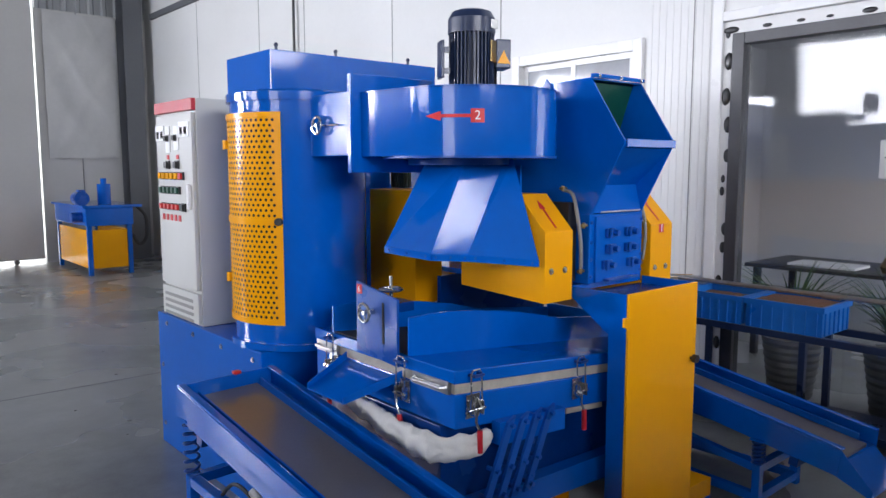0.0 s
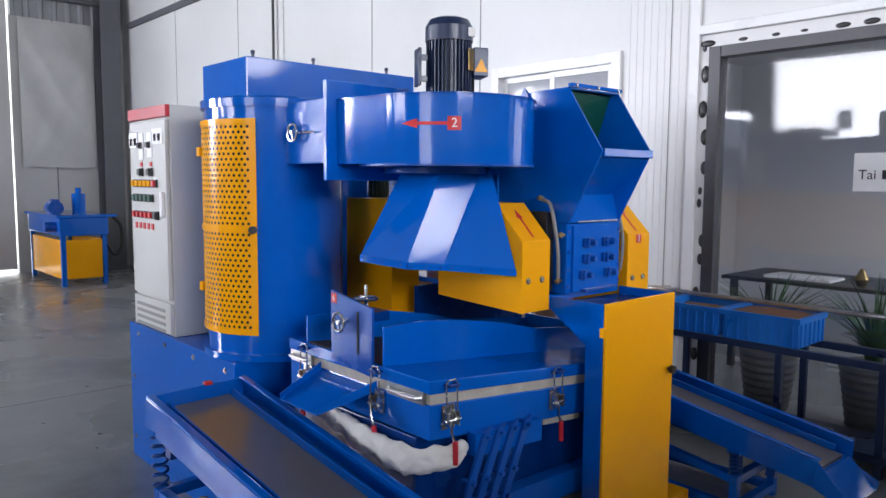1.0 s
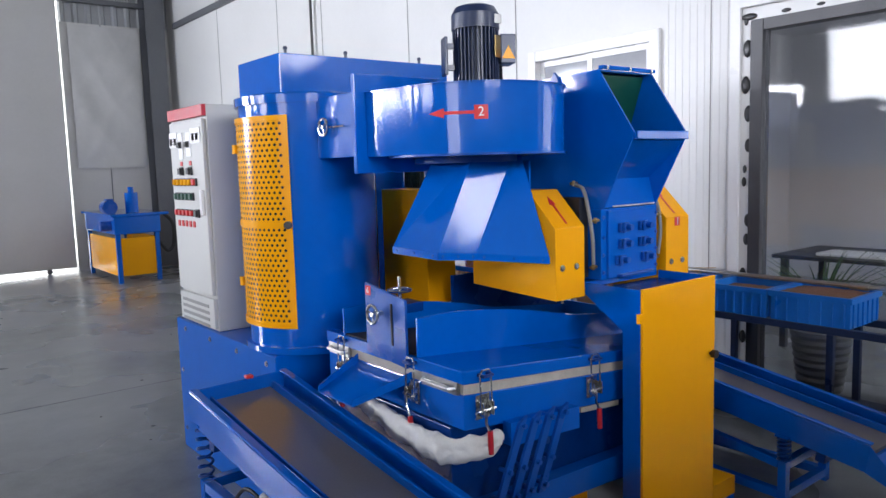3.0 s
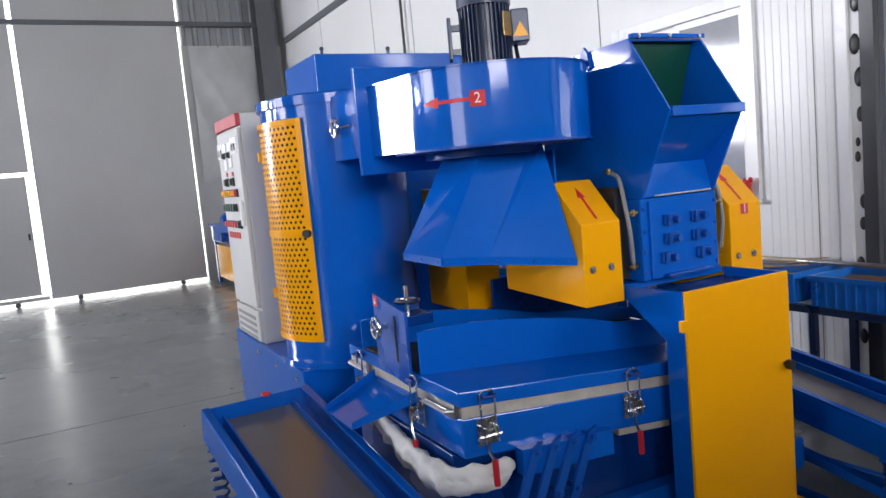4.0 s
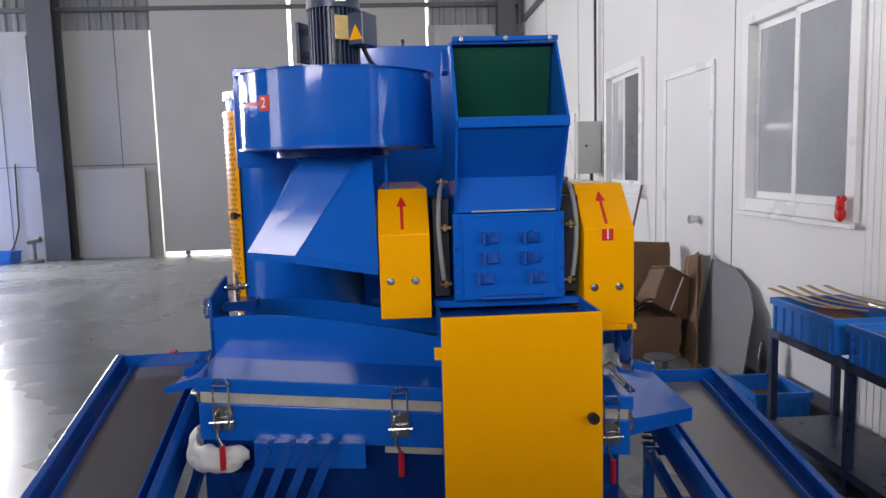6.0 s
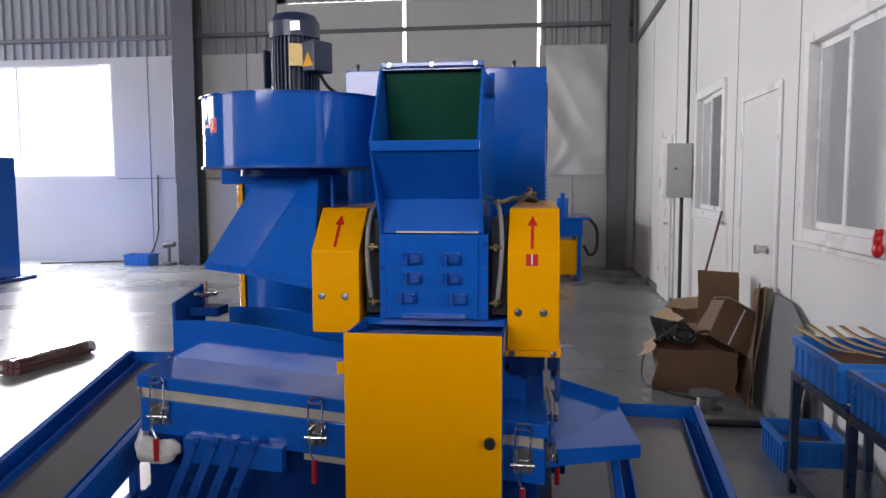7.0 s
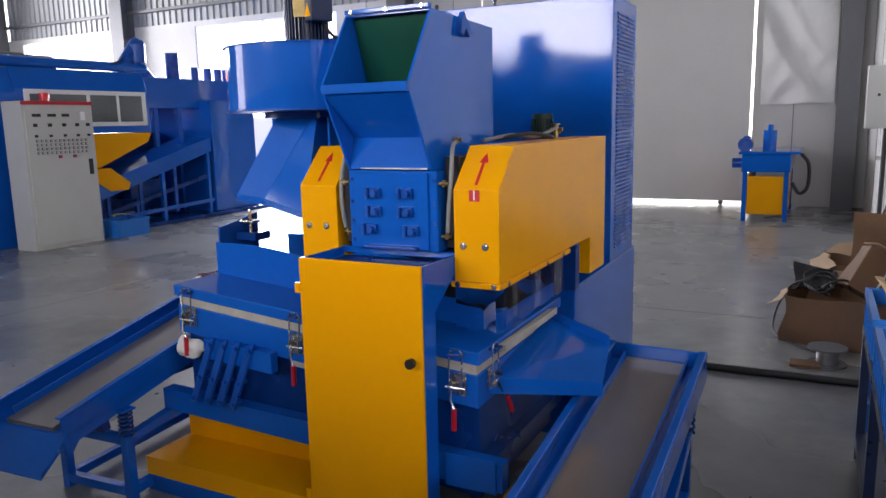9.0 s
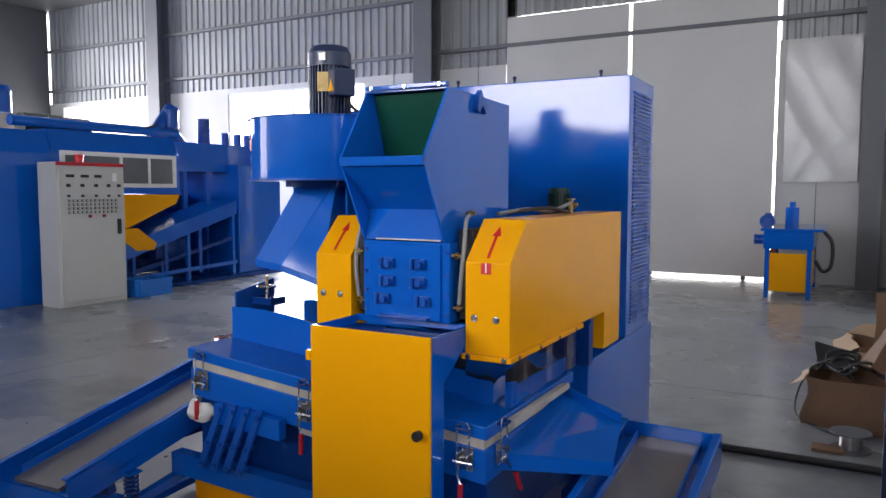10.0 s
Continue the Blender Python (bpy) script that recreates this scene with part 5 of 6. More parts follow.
    tops = ((flx, fly, stand_far), (frx, fry, stand_far), (nlx, nly, stand_near), (nrx, nry, stand_near))
    legs = []
    for x, y, z in tops:
        legs.append(part("leg", box(x - q, x + q, y - q, y + q, 0, z, bevel=0.003), BLUE, th))

    def rail(a, b, name="rail"):
        a, b = Vector(a), Vector(b)
        d = b - a
        mm = Matrix.Translation(a) @ d.to_track_quat("Y", "Z").to_matrix().to_4x4()
        bm = box(-q, q, q, d.length - q, -q, q, bevel=0.003)
        bmesh.ops.transform(bm, matrix=mm, verts=bm.verts)
        part(name, bm, BLUE, th)
    for i, j in ((0, 2), (1, 3), (0, 1), (2, 3)):
        rail(Vector(tops[i]) - Vector((0, 0, q)), Vector(tops[j]) - Vector((0, 0, q)))
        a, b = tops[i], tops[j]
        rail((a[0], a[1], 0.045), (b[0], b[1], 0.045))
    for i, (x, y, z) in enumerate(tops):
        u = ((Vector((x, y, 0)) - Vector((o.x, o.y, 0))).dot(Vector((v.x, v.y, 0))) / (v.x ** 2 + v.y ** 2))
        zt = o.z + v.z * u - 0.112
        part("coil_spring", tube(spring_path(x, y, z, max(zt, z + 0.05), 0.026, 6), 0.0055, 6), BLUE_SHADE, th, "painted coil spring")
        part("spring_foot", box(x - 0.03, x + 0.03, y - 0.03, y + 0.03, zt, zt + 0.008), BLUE, th)
    if extras:
        p = m @ Vector((-half * 0.35, length * 0.42, -0.2))
        bm = box(p.x - 0.07, p.x + 0.09, p.y - 0.09, p.y + 0.09, p.z - 0.06, p.z + 0.07, bevel=0.01)
        mo = part("vibrator", bm, BLUE_SHADE, th, "vibrating motor under the tray")
        bm = box(-0.03, 0.03, -0.012, 0.012, -0.09, 0.09, bevel=0.008)
        bmesh.ops.transform(bm, matrix=Matrix.Translation((p.x - 0.1, p.y, p.z + 0.01)) @ pose(0, 0, 0, -30, 25, 70), verts=bm.verts)
        part("controller", bm, CABINET, mo, "pale grey control box")
        c = smooth_path([(p.x - 0.1, p.y, p.z), (p.x - 0.13, p.y + 0.15, p.z + 0.06), (p.x - 0.11, p.y + 0.32, p.z - 0.04), (p.x - 0.12, p.y + 0.42, p.z - 0.15), (p.x - 0.1, p.y + 0.3, p.z - 0.18), (p.x, p.y + 0.1, p.z - 0.08)])
        part("cable", tube(c, 0.007, 6), RUBBER, mo)
    return th


conveyor((-1.563, 1.023, 0.718), (-1.165, 1.06, 0.72), (-1.475, -0.41, 0.452), (-1.07, -0.366, 0.452), 0.39, 0.285,
         ((-1.535, 0.99), (-1.19, 1.01), (-1.435, -0.12), (-1.075, -0.1)), "blue vibrating conveyor tray on a sprung tube stand", True)
conveyor((0.625, 0.915, 0.585), (0.985, 0.93, 0.585), (0.575, -0.5, 0.366), (0.985, -0.45, 0.366), 0.3, 0.2,
         ((0.66, 0.8), (0.95, 0.8), (0.6, -0.12), (0.985, -0.12)), "blue vibrating conveyor tray on a low sprung stand", False)
single("signal_cap", box(-1.345, -1.315, 1.018, 1.046, 0.7245, 0.737, bevel=0.004), RED, "small red cap on the conveyor rim", "cap")


# ---- control cabinet on the machine's base ----
def control_cabinet(x0, x1, y0, y1, z0, z1, label, rows):
    """A free-standing cabinet whose door looks west (x0) or east (x1 < x0)."""
    s = 1 if x1 > x0 else -1
    c = thing("control_cabinet", (x0 + x1) / 2, (y0 + y1) / 2, z0, label, "control cabinet")
    h = z1 - z0
    part("body", box(min(x0 + s * 0.02, x1), max(x0 + s * 0.02, x1), y0, y1, z0, z1, bevel=0.004), CABINET, c)

    def face(u0, u1, v0, v1, d0, d1, bevel=0.002):
        """A block on the door: u across from the viewer's left, v from the top, d out of it."""
        if s > 0:
            a, b = y1 - (y1 - y0) * u1, y1 - (y1 - y0) * u0
        else:
            a, b = y0 + (y1 - y0) * u0, y0 + (y1 - y0) * u1
        xa, xb = sorted((x0 - s * d0 + s * 0.02, x0 - s * d1 + s * 0.02))
        return box(xa, xb, a, b, z1 - h * v1, z1 - h * v0, bevel=bevel)
    door = part("cabinet_door", face(0.03, 0.97, 0.06, rows["door"], 0.0, 0.02, 0.004), CABINET, c)
    part("top_band", face(0.0, 1.0, 0.0, rows["band"], 0.0, 0.022), RED_DARK, c, "dull red header band")
    if rows["door"] < 0.9:
        plinth = part("plinth", face(0.02, 0.98, rows["door"] + 0.015, 0.99, 0.0, 0.018), CABINET, c)
        for i in range(4):
            v = rows["door"] + 0.045 + i * 0.03
            part("vent_slot", face(0.1, 0.85, v, v + 0.014, 0.018, 0.021, 0.0), VENT, plinth)
    for u0, u1, v0, v1, mat in rows["plates"]:
        part("plate", face(u0, u1, v0, v1, 0.02, 0.025), mat, door)
    for us, v, mat, r in rows["buttons"]:
        for u in us:
            b = part("button", face(u - r, u + r, v - r * 0.42, v + r * 0.42, 0.02, 0.03), BLACK, door)
            part("cap", face(u - r * 0.75, u + r * 0.75, v - r * 0.32, v + r * 0.32, 0.03, 0.042, 0.002), mat, b)
    part("handle", face(0.86, 0.92, rows["handle"], rows["handle"] + 0.11, 0.02, 0.035, 0.004), rows["handle_mat"], door)
    return c


r5 = [0.17, 0.28, 0.39, 0.5, 0.61]
control_cabinet(-1.13, -0.83, 1.87, 2.36, 0.737, 1.85, "light grey control cabinet with buttons and red header band", {
    "door": 0.84, "band": 0.05, "handle": 0.37, "handle_mat": TRIM,
    "plates": [(0.03, 0.26, 0.105, 0.175, WHITE), (0.3, 0.42, 0.11, 0.23, WHITE), (0.52, 0.65, 0.11, 0.22, WHITE), (0.66, 0.92, 0.095, 0.165, WHITE),
               (0.05, 0.13, 0.13, 0.165, BLACK), (0.16, 0.24, 0.13, 0.165, BLACK), (0.7, 0.77, 0.118, 0.152, BLACK), (0.8, 0.88, 0.118, 0.152, BLACK)]
    + [(u - 0.03, u + 0.03, 0.512, 0.54, RED) for u in r5] + [(0.32, 0.38, 0.24, 0.26, RED), (0.58, 0.64, 0.24, 0.26, RED)],
    "buttons": [([0.36, 0.58], 0.165, BLACK, 0.035), ([0.35, 0.6], 0.285, BLACK, 0.045), (r5, 0.335, YELLOW, 0.042), ([0.72], 0.335, RED, 0.042), (r5, 0.4, GREEN, 0.042), (r5, 0.475, RED, 0.038), ([0.74], 0.475, BLACK, 0.045)]})
r12 = [0.16 + 0.063 * i for i in range(12)]
control_cabinet(-7.36, -7.76, 3.8, 4.79, 0.0, 1.87, "tall pale grey floor-standing control cabinet", {
    "door": 0.97, "band": 0.024, "handle": 0.4, "handle_mat": BLACK,
    "plates": [(0.12, 0.24, 0.085, 0.105, BLACK), (0.33, 0.45, 0.085, 0.105, BLACK), (0.53, 0.64, 0.085, 0.105, BLACK), (0.8, 0.87, 0.07, 0.13, WHITE)],
    "buttons": [([0.15, 0.35, 0.55, 0.74, 0.9], 0.16, BLACK, 0.026), ([0.15, 0.35, 0.55, 0.74, 0.9], 0.232, BLACK, 0.02), (r12, 0.265, STEEL, 0.019), (r12, 0.292, CABINET, 0.019), (r12, 0.319, STEEL, 0.019), (r12, 0.346, CABINET, 0.019), ([0.45, 0.66], 0.375, RED_DARK, 0.024)]})
bm = cyl((-7.6, 4.28, 1.871), (-7.6, 4.28, 1.9), 0.05, seg=20)
add_cyl(bm, (-7.6, 4.28, 1.9), (-7.6, 4.28, 1.98), 0.062, seg=20)
single("warning_beacon", bm, BEACON, "red warning beacon on the cabinet top", "beacon")

# ---- rack with blue crates along the partition ----
RX0, RX1, RY0, RY1, RZ = 1.55, 1.93, -1.35, 1.54, 0.6
rack = thing("rack", (RX0 + RX1) / 2, (RY0 + RY1) / 2, 0, "dark blue steel tube rack carrying crates", "rack")
for x in (RX0, RX1 - 0.04):
    part("top_rail", box(x, x + 0.04, RY0, RY1, RZ - 0.04, RZ, bevel=0.003), MOTOR, rack)
    part("low_rail", box(x, x + 0.035, RY0, RY1, 0.08, 0.115, bevel=0.003), MOTOR, rack)
for y in (RY0, -0.42, 0.1, 0.85, RY1 - 0.04):
    for x in (RX0 + 0.002, RX1 - 0.038):
        part("leg", box(x, x + 0.036, y, y + 0.036, 0, RZ - 0.04, bevel=0.003), MOTOR, rack)
    part("cross_rail", box(RX0 + 0.04, RX1 - 0.04, y, y + 0.036, RZ - 0.038, RZ - 0.002, bevel=0.003), MOTOR, rack)
part("low_shelf", box(RX0 + 0.002, RX1 - 0.002, RY0 + 0.02, RY1 - 0.02, 0.116, 0.124), MOTOR, rack)


def crate(x0, x1, y0, y1, z, h, fill, content, label):
    """An open plastic crate with ribbed walls, a rim and its filling."""
    c = thing("crate", (x0 + x1) / 2, (y0 + y1) / 2, z, label, "crate", "blue crates")
    t = 0.012
    bm = bmesh.new()
    add_box(bm, x0 + t, x1 - t, y0 + t, y1 - t, z + 0.001, z + 0.012)
    for a in ((x0, x0 + t, y0, y1), (x1 - t, x1, y0, y1), (x0 + t, x1 - t, y0, y0 + t), (x0 + t, x1 - t, y1 - t, y1)):
        add_box(bm, *a, z + 0.001, z + h)
    part("body", bm, CRATE, c, smooth=False)
    bm = bmesh.new()
    for a in ((x0 - 0.012, x0, y0 - 0.012, y1 + 0.012), (x1, x1 + 0.012, y0 - 0.012, y1 + 0.012), (x0, x1, y0 - 0.012, y0), (x0, x1, y1, y1 + 0.012)):
        add_box(bm, *a, z + h - 0.03, z + h + 0.002)
    part("rim", bm, CRATE, c, smooth=False)
    for k in range(7):
        y = y0 + 0.03 + (y1 - y0 - 0.06) * k / 6
        part("rib", box(x0 - 0.009, x0 - 0.0002, y - 0.005, y + 0.005, z + 0.006, z + h - 0.031), CRATE, c, smooth=False)
    for k in range(6):
        x = x0 + 0.03 + (x1 - x0 - 0.06) * k / 5
        part("rib", box(x - 0.005, x + 0.005, y0 - 0.009, y0 - 0.0002, z + 0.006, z + h - 0.031), CRATE, c, smooth=False)
    bm = bmesh.new()
    nx, ny = 14, 14
    rnd_ = random.Random(int(1000 * (x0 + y0)) + 7)
    g = [[bm.verts.new((x0 + t + (x1 - x0 - 2 * t) * i / nx, y0 + t + (y1 - y0 - 2 * t) * j / ny, z + fill + 0.02 * math.sin(math.pi * i / nx) * math.sin(math.pi * j / ny) + 0.006 * rnd_.random())) for j in range(ny + 1)] for i in range(nx + 1)]
    for i in range(nx):
        for j in range(ny):
            bm.faces.new((g[i][j], g[i + 1][j], g[i + 1][j + 1], g[i][j + 1]))
    tagged(part("filling", bm, content, c, "heap of fine granules"), kind="stuff")
    return c


crate(1.56, 1.92, 0.98, 1.515, RZ, 0.165, 0.1, GRANULE, "blue plastic crate with wooden strips laid across it")
crate(1.56, 1.92, 0.48, 0.87, RZ, 0.165, 0.12, GRANULE, "blue plastic crate of brown copper granules on the rack")
crate(1.56, 1.92, 0.02, 0.45, RZ, 0.165, 0.15, GRANULE, "blue plastic crate of brown copper granules on the rack")
crate(1.6, 1.91, 1.75, 2.12, 0.0, 0.175, 0.08, GRANULE, "blue plastic crate of dark granules on the floor")
for k, (x, ya, yb) in enumerate(((1.6, 1.63, 1.08), (1.66, 1.66, 1.0), (1.73, 1.6, 1.05), (1.8, 1.62, 0.98), (1.88, 1.58, 1.02))):
    pts = [Vector((x + 0.05 * (i / 6) + 0.01 * math.sin(i + k), ya + (yb - ya) * i / 6, RZ + 0.172 + 0.003 * k + 0.022 * ((i - 3.2) / 3.2) ** 2)) for i in range(7)]
    bm = bmesh.new()
    for p, q in zip(pts, pts[1:]):
        add_sheet(bm, [p + Vector((-0.013, 0, 0)), q + Vector((-0.013, 0, 0)), q + Vector((0.013, 0, 0)), p + Vector((0.013, 0, 0))], Vector((0, 0, 0.004)))
    bmesh.ops.remove_doubles(bm, verts=bm.verts, dist=1e-5)
    single("wood_strip", bm, WOOD, "thin pale bent wooden strip lying on a crate", "strip", "wooden strips")
bm = tube([(1.84, 1.15, 0.79), (1.84, -1.3, 0.79)], 0.014, 10)
add_tube(bm, [(1.84, 0.14, 0.79), (1.84, 0.04, 0.79)], 0.019, 10)
single("steel_pipe", bm, STEEL, "long silver steel pipe lying across the crates", "pipe")
single("flat_carton", box(1.57, 1.9, -1.1, -0.72, RZ + 0.001, RZ + 0.08, bevel=0.004), WHITE, "white flat carton on the rack", "carton")

# red ornament on the window sill
bm = bmesh.new()
for x, y, z, r in ((1.905, 1.545, 1.185, 0.036), (1.9, 1.54, 1.232, 0.03), (1.905, 1.52, 1.265, 0.017), (1.905, 1.565, 1.262, 0.015)):
    bmesh.ops.create_icosphere(bm, subdivisions=2, radius=r, matrix=Matrix.Translation((x + 0.015, y, z)) @ Matrix.Diagonal((0.7, 1, 1.15, 1)))
for vtx in bm.verts:
    vtx.co += vtx.co.normalized() * 0.006 * noise.noise(vtx.co * 40)
single("bag", bm, RED, "small crumpled red bag on the window sill", "bag")

# ---- clutter by the partition ----
def cardboard_box(x0, x1, y0, y1, h, yaw, label, seed):
    r = random.Random(seed)
    b = thing("cardboard_box", (x0 + x1) / 2, (y0 + y1) / 2, 0, label, "box", "cardboard boxes")
    rot = Matrix.Translation(((x0 + x1) / 2, (y0 + y1) / 2, 0)) @ Matrix.Rotation(radians(yaw), 4, "Z") @ Matrix.Translation((-(x0 + x1) / 2, -(y0 + y1) / 2, 0))

    def put(name, bm, mat):
        bmesh.ops.transform(bm, matrix=rot, verts=bm.verts)
        bmesh.ops.subdivide_edges(bm, edges=bm.edges[:], cuts=4, use_grid_fill=True)
        for vtx in bm.verts:
            vtx.co += Vector((noise.noise(vtx.co * 5 + Vector((seed, 0, 0))), noise.noise(vtx.co * 5 + Vector((0, seed, 3))), 0.5 * noise.noise(vtx.co * 6))) * (0.06 if vtx.co.z > 0.05 else 0.0)
        part(name, bm, mat, b)
    put("wall", box(x0, x0 + 0.006, y0, y1, 0, h), CARD)
    put("wall", box(x1 - 0.006, x1, y0, y1, 0, h), CARD)
    put("wall", box(x0 + 0.007, x1 - 0.007, y0, y0 + 0.006, 0, h), CARD)
    put("wall", box(x0 + 0.007, x1 - 0.007, y1 - 0.006, y1, 0, h), CARD)
    for bm in (sheet([(x0, y0, h), (x0, y1, h), (x0 - 0.1, y1 - 0.06, h - 0.06), (x0 - 0.12, y0 + 0.08, h - 0.1)], 0.005), sheet([(x0, y1, h), (x1, y1, h), (x1 - 0.08, y1 + 0.06, h + 0.1), (x0 + 0.1, y1 + 0.08, h + 0.07)], 0.005)):
        put("flap", bm, CARD_IN)
    return b


cardboard_box(1.22, 1.8, 3.2, 3.75, 0.31, -14, "crumpled open brown cardboard box on the floor", 3)
cardboard_box(1.45, 1.86, 3.88, 4.4, 0.42, 10, "torn brown cardboard box with open flaps", 11)


def closed_carton(w, d, h, m, label, seed):
    """A shut carton with softened, dented faces, a pale end and a strip of tape."""
    c = thing("carton", m.translation.x, m.translation.y, m.translation.z, label, "box", "cardboard boxes")

    def put(name, bm, mat, text=""):
        bmesh.ops.transform(bm, matrix=m, verts=bm.verts)
        part(name, bm, mat, c, text, False)
    bm = box(-w / 2, w / 2, -d / 2, d / 2, 0, h, bevel=0.006)
    bmesh.ops.subdivide_edges(bm, edges=[e for e in bm.edges if e.calc_length() > 0.1], cuts=6, use_grid_fill=True)
    for vtx in bm.verts:
        vtx.co += Vector((noise.noise(vtx.co * 6 + Vector((seed, 0, 0))), noise.noise(vtx.co * 6 + Vector((0, seed, 0))), noise.noise(vtx.co * 6 + Vector((0, 0, seed))))) * 0.014
    put("body", bm, CARD)
    put("flap", sheet([(-w / 2 + 0.01, -d / 2 - 0.02, h + 0.012), (w / 2 - 0.02, -d / 2 - 0.02, h + 0.014), (w / 2 - 0.03, d / 2 - 0.05, h + 0.016), (-w / 2, d / 2 - 0.02, h + 0.014)], 0.005), CARD_IN, "pale cardboard flap")
    put("tape", box(-0.02, -0.008, -d / 2 - 0.018, -d / 2 - 0.014, 0.01, h - 0.01), WHITE, "narrow pale tape")
    return c


closed_carton(0.34, 0.24, 0.3, pose(1.66, 3.4, 0.31, -12, 30, 8), "tilted brown carton resting on the crumpled box", 5)

def leaning(name, corners, thick, mat, label, category, wobble):
    bm = sheet(corners, thick)
    bmesh.ops.subdivide_edges(bm, edges=bm.edges[:], cuts=8, use_grid_fill=True)
    for vtx in bm.verts:
        if vtx.co.z > 0.03:
            vtx.co += Vector((noise.noise(vtx.co * 4), noise.noise(vtx.co * 4 + Vector((7, 0, 0))), 0)) * wobble
    return single(name, bm, mat, label, category)


leaning("cardboard_sheet", [(1.56, 3.78, 0.3), (1.9, 3.8, 0.3), (1.88, 3.86, 0.8), (1.57, 3.84, 0.82)], 0.006, CARD, "upright brown cardboard panel behind the boxes", "sheet", 0.03)
leaning("cardboard_sheet", [(1.72, 2.86, 0.0), (1.8, 3.5, 0.0), (1.94, 3.55, 0.72), (1.87, 3.2, 0.8)], 0.006, CARD, "brown cardboard sheet leaning on the partition", "sheet", 0.03)
leaning("cardboard_sheet", [(1.78, 3.0, 0.0), (1.86, 3.62, 0.0), (1.962, 3.66, 0.7), (1.935, 3.3, 0.77)], 0.006, CARD_IN, "pale cardboard sheet leaning on the partition", "sheet", 0.02)
leaning("rag", [(1.2, 3.62, 0.3), (1.45, 3.5, 0.32), (1.5, 3.75, 0.38), (1.25, 3.85, 0.42)], 0.03, BLACK, "dark crumpled rag heaped on the box", "rag", 0.07)
leaning("grey_board", [(1.8, 2.36, 0.0), (1.8, 3.15, 0.0), (1.95, 3.15, 0.75), (1.946, 2.75, 0.73), (1.928, 2.52, 0.64), (1.9, 2.4, 0.5)], 0.008, STEELWORK, "dark grey board leaning on the partition", "board", 0.0)
for k, (x, y) in enumerate(((1.34, 3.42), (1.4, 3.56), (1.46, 3.36))):
    c = [(x + 0.12 * math.cos(a * 0.7 + k) * (1 + 0.2 * math.sin(a * 1.9)), y + 0.13 * math.sin(a * 0.7 + k), 0.36 + 0.05 * math.sin(a * 1.3 + k) + 0.02 * k) for a in range(14)]
    single("cable", tube(smooth_path(c, 4), 0.008, 6), RUBBER, "loose black cable heaped in the box", "cable", "loose cables")
single("cable", tube(smooth_path([(1.28, 3.7, 0.3), (1.15, 3.6, 0.2), (1.12, 3.45, 0.02), (1.25, 3.2, 0.01), (1.4, 3.05, 0.01), (1.5, 2.95, 0.01)]), 0.007, 6), RUBBER, "loose black cable hanging to the floor", "cable", "loose cables")
bm = tube([(1.62, 4.55, 0.0), (1.95, 4.72, 1.25)], 0.011, 10)
single("broom_handle", bm, BUNDLE, "dark brown wooden pole leaning on the partition", "pole")
reel = thing("cable_reel", 1.45, 2.85, 0, "small grey cable reel lying on the floor", "reel")
for z in (0.0, 0.1):
    part("disc", cyl((1.45, 2.85, z), (1.45, 2.85, z + 0.012), 0.11, seg=28), STEELWORK, reel)
part("hub", cyl((1.45, 2.85, 0.012), (1.45, 2.85, 0.1), 0.06, seg=24), STEEL, reel)
single("floor_pipe", tube([(0.75, 2.47, 0.022), (1.93, 2.5, 0.022)], 0.022, 12), RUBBER, "black rubber pipe lying on the floor", "pipe")
single("scrap_board", box(1.25, 1.42, 2.72, 2.84, 0.0, 0.02, bevel=0.003), CARD, "small scrap of brown board on the floor", "scrap")
single("black_bottle", (lambda bm: (add_cyl(bm, (1.86, 2.2, 0), (1.86, 2.2, 0.26), 0.03, seg=14), add_cyl(bm, (1.86, 2.2, 0.26), (1.86, 2.2, 0.36), 0.03, 0.01, 14), bm)[-1])(bmesh.new()), BLACK, "slim black bottle standing by the wall", "bottle")

ebox = thing("electric_box", 1.84, 6.27, 1.34, "grey steel electric box fixed by the partition", "electric box")
part("body", box(1.7, 1.975, 6.2, 6.34, 1.345, 1.935, bevel=0.005), CABINET, ebox)
part("cover", box(1.705, 1.97, 6.186, 6.199, 1.35, 1.93, bevel=0.003), CABINET, ebox)
part("lock", cyl((1.8, 6.186, 1.66), (1.8, 6.175, 1.66), 0.014, seg=14), BLACK, ebox)
single("conduit", tube([(1.88, 6.27, 0.0), (1.88, 6.27, 1.344)], 0.022, 10), BLACK, "black conduit running down to the floor", "conduit")
single("conduit", tube([(1.93, 6.28, 1.936), (1.93, 6.28, 4.2)], 0.016, 10), BLACK, "black conduit running up the partition", "conduit")

# ---- small blue and yellow machine by the far wall ----
far = thing("small_machine", 0.66, 9.6, 0, "small blue and yellow bench machine with two motors", "machine")
for x in (0.36, 0.9):
    for y in (9.32, 10.9):
        part("leg", box(x, x + 0.06, y, y + 0.06, 0, 0.7, bevel=0.004), BLUE, far)
part("front_panel", box(0.425, 0.895, 9.335, 9.35, 0.1, 0.64, bevel=0.004), YELLOW, far)
part("side_panel", box(0.375, 0.39, 9.385, 10.895, 0.1, 0.64, bevel=0.004), YELLOW, far)
part("side_panel", box(0.93, 0.945, 9.385, 10.895, 0.1, 0.64, bevel=0.004), YELLOW, far)
part("bed", box(0.34, 0.98, 9.3, 10.98, 0.7, 0.95, bevel=0.012), BLUE, far)
part("top_table", box(0.3, 1.1, 9.28, 11.0, 0.951, 0.99, bevel=0.006), BLUE, far)
bm = cyl((0.68, 9.6, 0.991), (0.68, 9.6, 1.28), 0.09, seg=24)
